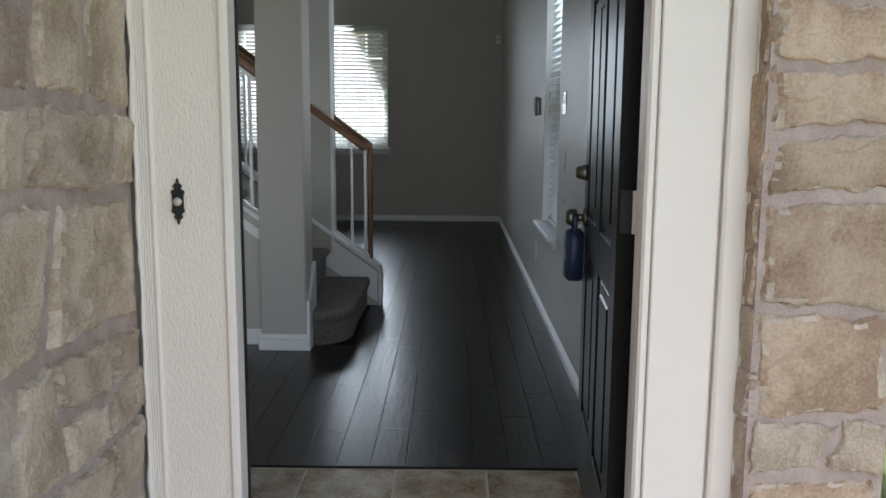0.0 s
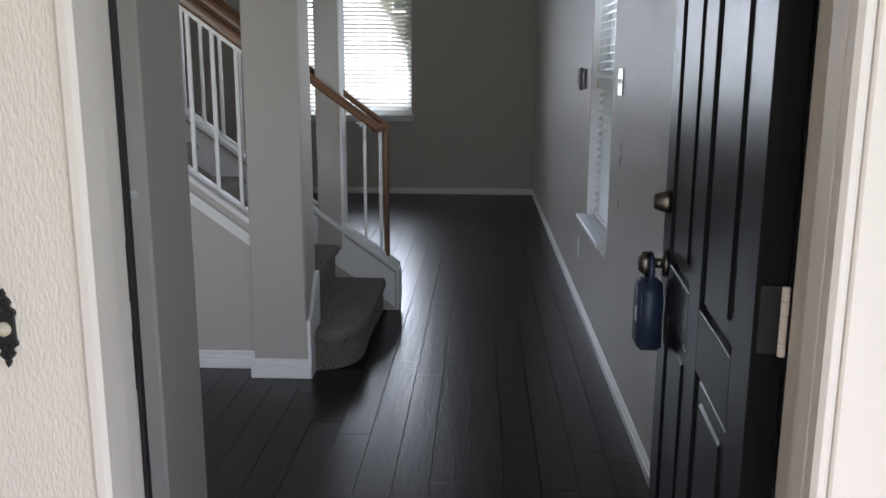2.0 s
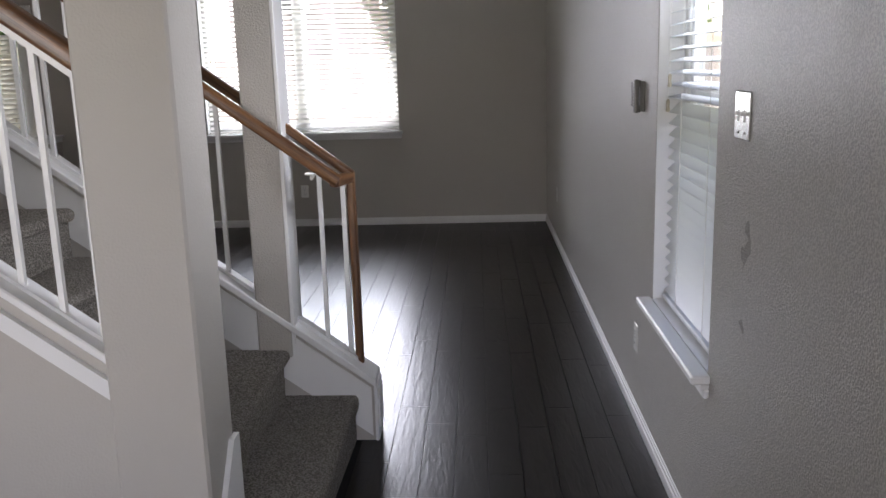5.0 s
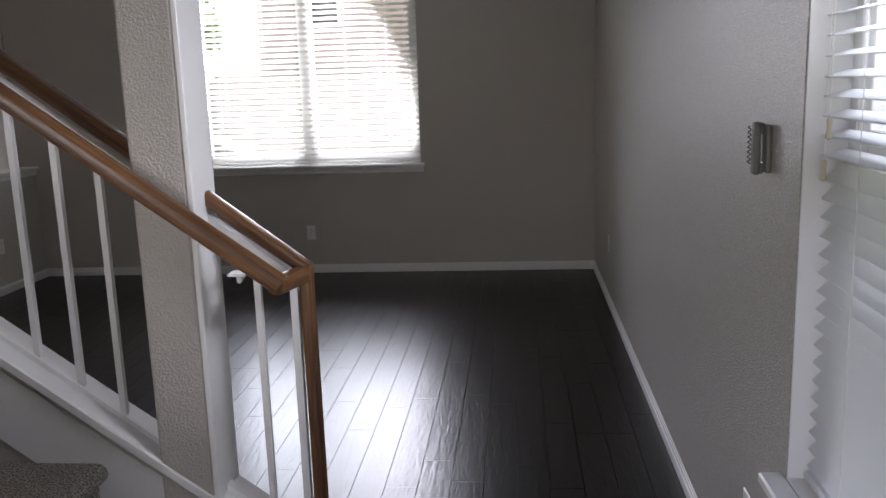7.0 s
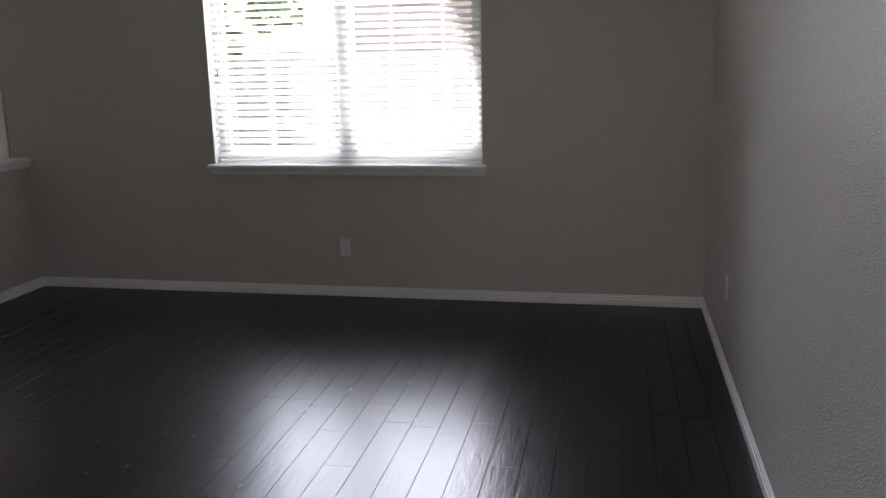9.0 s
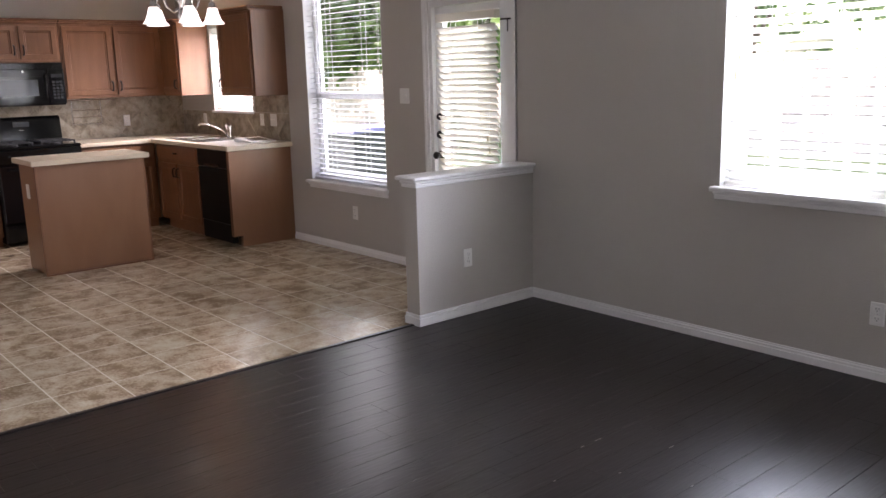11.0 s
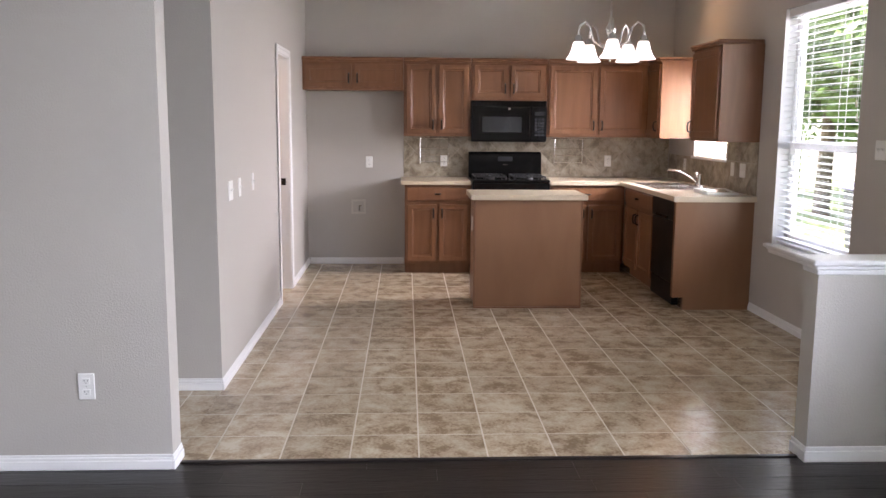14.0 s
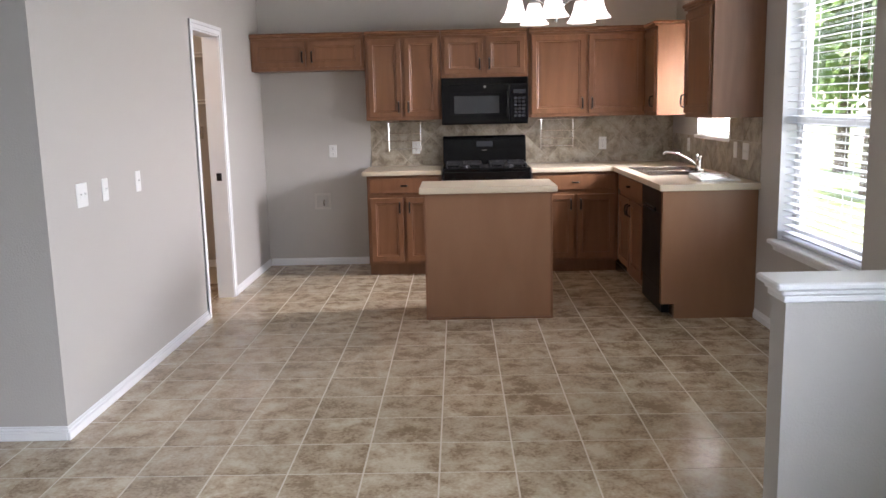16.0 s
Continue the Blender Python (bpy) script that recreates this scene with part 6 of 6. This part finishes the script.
structure("threshold_entry", box(-1.42, 0, -7.30, -7.27, -0.012, 0.007, 0.004), PLANK, "dark wooden transition strip at the entry tiles", "trim")
structure("threshold_kitchen", box(SPLIT - 0.070, SPLIT - 0.038, -3.731, 0, -0.012, 0.007, 0.004), PLANK, "dark wooden transition strip between planks and tiles", "trim")

# dark planks
floor = structure("floor_living", box(-4.72, 0, FRONT, 0, -0.0138, -0.0122), SEAM, "dark espresso hand-scraped plank floor", "wood floor")
PITCH = 0.1232
prnd = random.Random(5)
LENGTHS = (0.6, 0.9, 1.2)


def plank_mesh(w, ln):
    """A plank with softened long edges."""
    bm = bmesh.new()
    prof = [(-w / 2, -0.010), (-w / 2, -0.0010), (-w / 2 + 0.0004, 0.0), (w / 2 - 0.0004, 0.0), (w / 2, -0.0010), (w / 2, -0.010)]
    rows = [[bm.verts.new((x, y, z)) for x, z in prof] for y in (-ln / 2, ln / 2)]
    for k in range(5):
        bm.faces.new((rows[0][k], rows[0][k + 1], rows[1][k + 1], rows[1][k]))
    bm.faces.new(rows[0][::-1])
    bm.faces.new(rows[1])
    bmesh.ops.recalc_face_normals(bm, faces=bm.faces[:])
    return mesh_of("plank", bm, PLANK)


plank_cache = {}


def lay_planks(x_from, x_to, y_from, y_to):
    k = 0
    x = x_from
    while x > x_to + 0.02:
        w = min(PITCH, x - x_to) - 0.0016
        y = y_from
        first = True
        while y < y_to - 0.01:
            ln = prnd.choice(LENGTHS) * (prnd.choice((0.35, 0.6, 0.85)) if first else 1.0)
            ln = min(ln, y_to - y)
            if y_to - y - ln < 0.12:
                ln = y_to - y
            first = False
            key = (round(w, 4), round(ln, 3))
            if key not in plank_cache:
                plank_cache[key] = plank_mesh(w, ln - 0.0014)
            p = new("plank", plank_cache[key])
            p.parent = floor
            p.location = (x - PITCH / 2 if w > PITCH - 0.002 else (x + x_to) / 2, y + ln / 2, prnd.uniform(-0.0002, 0.0))
            p.rotation_euler = (0, prnd.uniform(-0.0004, 0.0004), 0)
            y += ln
        x -= PITCH


lay_planks(0.003, -1.1058, -7.27, 0.0)
lay_planks(-1.1058, SPLIT - 0.039, -4.54, 0.0)
lay_planks(-1.1058, -2.6, -7.27, -5.66)


# pale chips along the worn plank edges in front of the living room window
WORN = material("worn_plank_edge", (0.42, 0.39, 0.36), 0.7, vary=0.2, scale=60)
wrnd = random.Random(19)
for seam in range(11, 23):
    for k in range(wrnd.choice((1, 2, 2, 3))):
        x = 0.003 - PITCH * seam + wrnd.uniform(-0.003, 0.003)
        y, ln, w = wrnd.uniform(-2.55, -1.25), wrnd.uniform(0.012, 0.06), wrnd.uniform(0.0010, 0.0024)
        bm = bmesh.new()
        prism(bm, [(x - w, y, 0.0002), (x + w * 0.4, y + ln * 0.2, 0.0002), (x + w, y + ln * 0.7, 0.0002), (x, y + ln, 0.0002), (x - w * 0.7, y + ln * 0.5, 0.0002)], (0, 0, 0.0005), "z")
        part("worn_edge", bm, WORN, floor, "pale worn chip")


# stone veneer on both sides of the entrance
def stones(name, x0, x1, z0, z1, yface, depth, seed, label, tilt=0.0, kinds=None, turn=0, narrow=0.14, wide=0.30, tall=(0.12, 0.16, 0.19, 0.22, 0.27), gap=1.0):
    """Courses of split stone with slanting joints, each stone a rough block of its own; the face looks along local -y, turned about z."""
    rnd = random.Random(seed)
    back = structure(name, box(x0, x1, yface, yface + depth, z0, z1), MORTAR, label, "stone wall")
    back.matrix_basis = pose(0, 0, 0, 0, 0, turn)
    off = rnd.uniform(0, 50)
    kinds = kinds or (STONE, STONE, STONE, STONE_PINK, STONE_GREY)

    def course(k, x):
        return z0 + heights[k] + tilt * (x - x1) * math.sin(k * 1.7) + noise.noise(Vector((x * 2.4 + off, k * 3.1, 0))) * 0.035

    heights, z = [-0.05], -0.05
    while z < z1 - z0:
        z += rnd.choice(tall)
        heights.append(z)
    for k in range(len(heights) - 1):
        x, slant = x0, 0.0
        while x < x1 - 0.03:
            w = rnd.uniform(narrow, wide)
            nx = min(x1, x + w)
            if x1 - nx < 0.09:
                nx = x1
            ns = 0.0 if nx >= x1 else rnd.uniform(-0.035, 0.035)
            a = [(x - slant, course(k, x)), (nx - ns, course(k, nx)), (nx + ns, course(k + 1, nx)), (x + slant, course(k + 1, x))]
            if a[3][1] - a[0][1] > 0.2 and rnd.random() < 0.45:
                f, g = rnd.uniform(0.4, 0.6), rnd.uniform(0.4, 0.6)
                m0 = (a[0][0] * (1 - f) + a[3][0] * f, a[0][1] * (1 - f) + a[3][1] * f)
                m1 = (a[1][0] * (1 - g) + a[2][0] * g, a[1][1] * (1 - g) + a[2][1] * g)
                one_stone(back, [a[0], a[1], m1, m0], yface, rnd, kinds, gap)
                one_stone(back, [m0, m1, a[2], a[3]], yface, rnd, kinds, gap)
            else:
                one_stone(back, a, yface, rnd, kinds, gap)
            x, slant = nx, ns
    return back


def one_stone(back, c, yface, rnd, kinds, gap):
    """A split stone between four corners: chipped outline, steep rim, pitted and stepped face."""
    cx, cz = sum(p[0] for p in c) / 4, sum(p[1] for p in c) / 4
    wide, high = c[1][0] - c[0][0], c[3][1] - c[0][1]
    joint = rnd.uniform(0.008, 0.014) * gap
    off = Vector((rnd.uniform(0, 90), rnd.uniform(0, 90), rnd.uniform(0, 90)))
    n = 22
    sx, sz, proud = rnd.uniform(-0.004, 0.004), rnd.uniform(-0.004, 0.004), rnd.uniform(0.007, 0.014)
    bm = bmesh.new()
    rows = []
    for i in range(n + 1):
        row = []
        for k in range(n + 1):
            u, v = i / n, k / n
            u, v = 0.5 + (u - 0.5) * (1 - 2 * joint / max(0.08, wide)), 0.5 + (v - 0.5) * (1 - 2 * joint / max(0.06, high))
            x = (c[0][0] * (1 - u) + c[1][0] * u) * (1 - v) + (c[3][0] * (1 - u) + c[2][0] * u) * v - cx
            z = (c[0][1] * (1 - u) + c[1][1] * u) * (1 - v) + (c[3][1] * (1 - u) + c[2][1] * u) * v - cz
            rim = min(i, k, n - i, n - k)
            q = Vector((x, 0, z)) * 14 + off
            wob = (0.015, 0.013, 0.009, 0.004)[rim] if rim < 4 else 0.0
            px = x + noise.noise(q * 1.1) * wob + noise.noise(q * 3.6) * wob * 0.6 + noise.noise(q * 9) * wob * 0.25
            pz = z + noise.noise(q * 1.1 + Vector((5, 1, 9))) * wob + noise.noise(q * 3.6 + Vector((2, 8, 1))) * wob * 0.6 + noise.noise(q * 9 + Vector((3, 3, 1))) * wob * 0.25
            ridge = noise.noise(q * 0.5)
            d = proud + sx * (2 * u - 1) + sz * (2 * v - 1) + (0.004 if ridge > 0.22 else 0.0)
            d += ridge * 0.002 + noise.noise(q * 2.2) * 0.0016 + noise.noise(q * 7) * 0.001
            pit = noise.noise(q * 1.6 + Vector((7, 7, 7)))
            d -= 0.010 * max(0.0, pit - 0.52) / 0.2 if pit > 0.52 else 0.0
            d = -0.006 if rim == 0 else d - 0.0025 + noise.noise(q * 5) * 0.003 if rim == 1 else d
            row.append(bm.verts.new((px, -d, pz)))
        rows.append(row)
    for i in range(n):
        for k in range(n):
            f = bm.faces.new((rows[i][k], rows[i + 1][k], rows[i + 1][k + 1], rows[i][k + 1]))
            edge = min(i, k, n - 1 - i, n - 1 - k)
            f.material_index = 1 if edge <= 1 and noise.noise(Vector((i * 0.35, k * 0.35, 0)) + off) > 0.08 else 0
    s = part("stone", bm, rnd.choice(kinds), back, smooth=False)
    s.data.materials.append(STONE_CHIP)
    s.location = (cx, yface, cz)


stones("stone_veneer_entry", -10.9, YF - 0.058, -0.15, 2.3, 1.242, 0.16, 21, "rough tan and rose sandstone wall along the side of the porch", 0.0, None, 90, 0.10, 0.36)
stones("stone_veneer_corner", 0.032, 0.318, -0.15, 2.3, YF - 0.128, 0.128, 37, "rough rose sandstone veneer at the house corner", 0.0, (STONE_RUST, STONE, STONE_RUST, STONE_PINK), 0, 0.16, 0.5, (0.11, 0.19, 0.22, 0.25), 0.6)
stones("stone_veneer_return", -YF + 0.066, -YF + 0.127, -0.15, 2.3, 0.036, 0.05, 37, "rough sandstone return beside the white door frame", 0.0, (STONE_RUST, STONE, STONE_RUST, STONE_PINK), -90, 0.14, 0.3, (0.11, 0.19, 0.22, 0.25), 0.35)
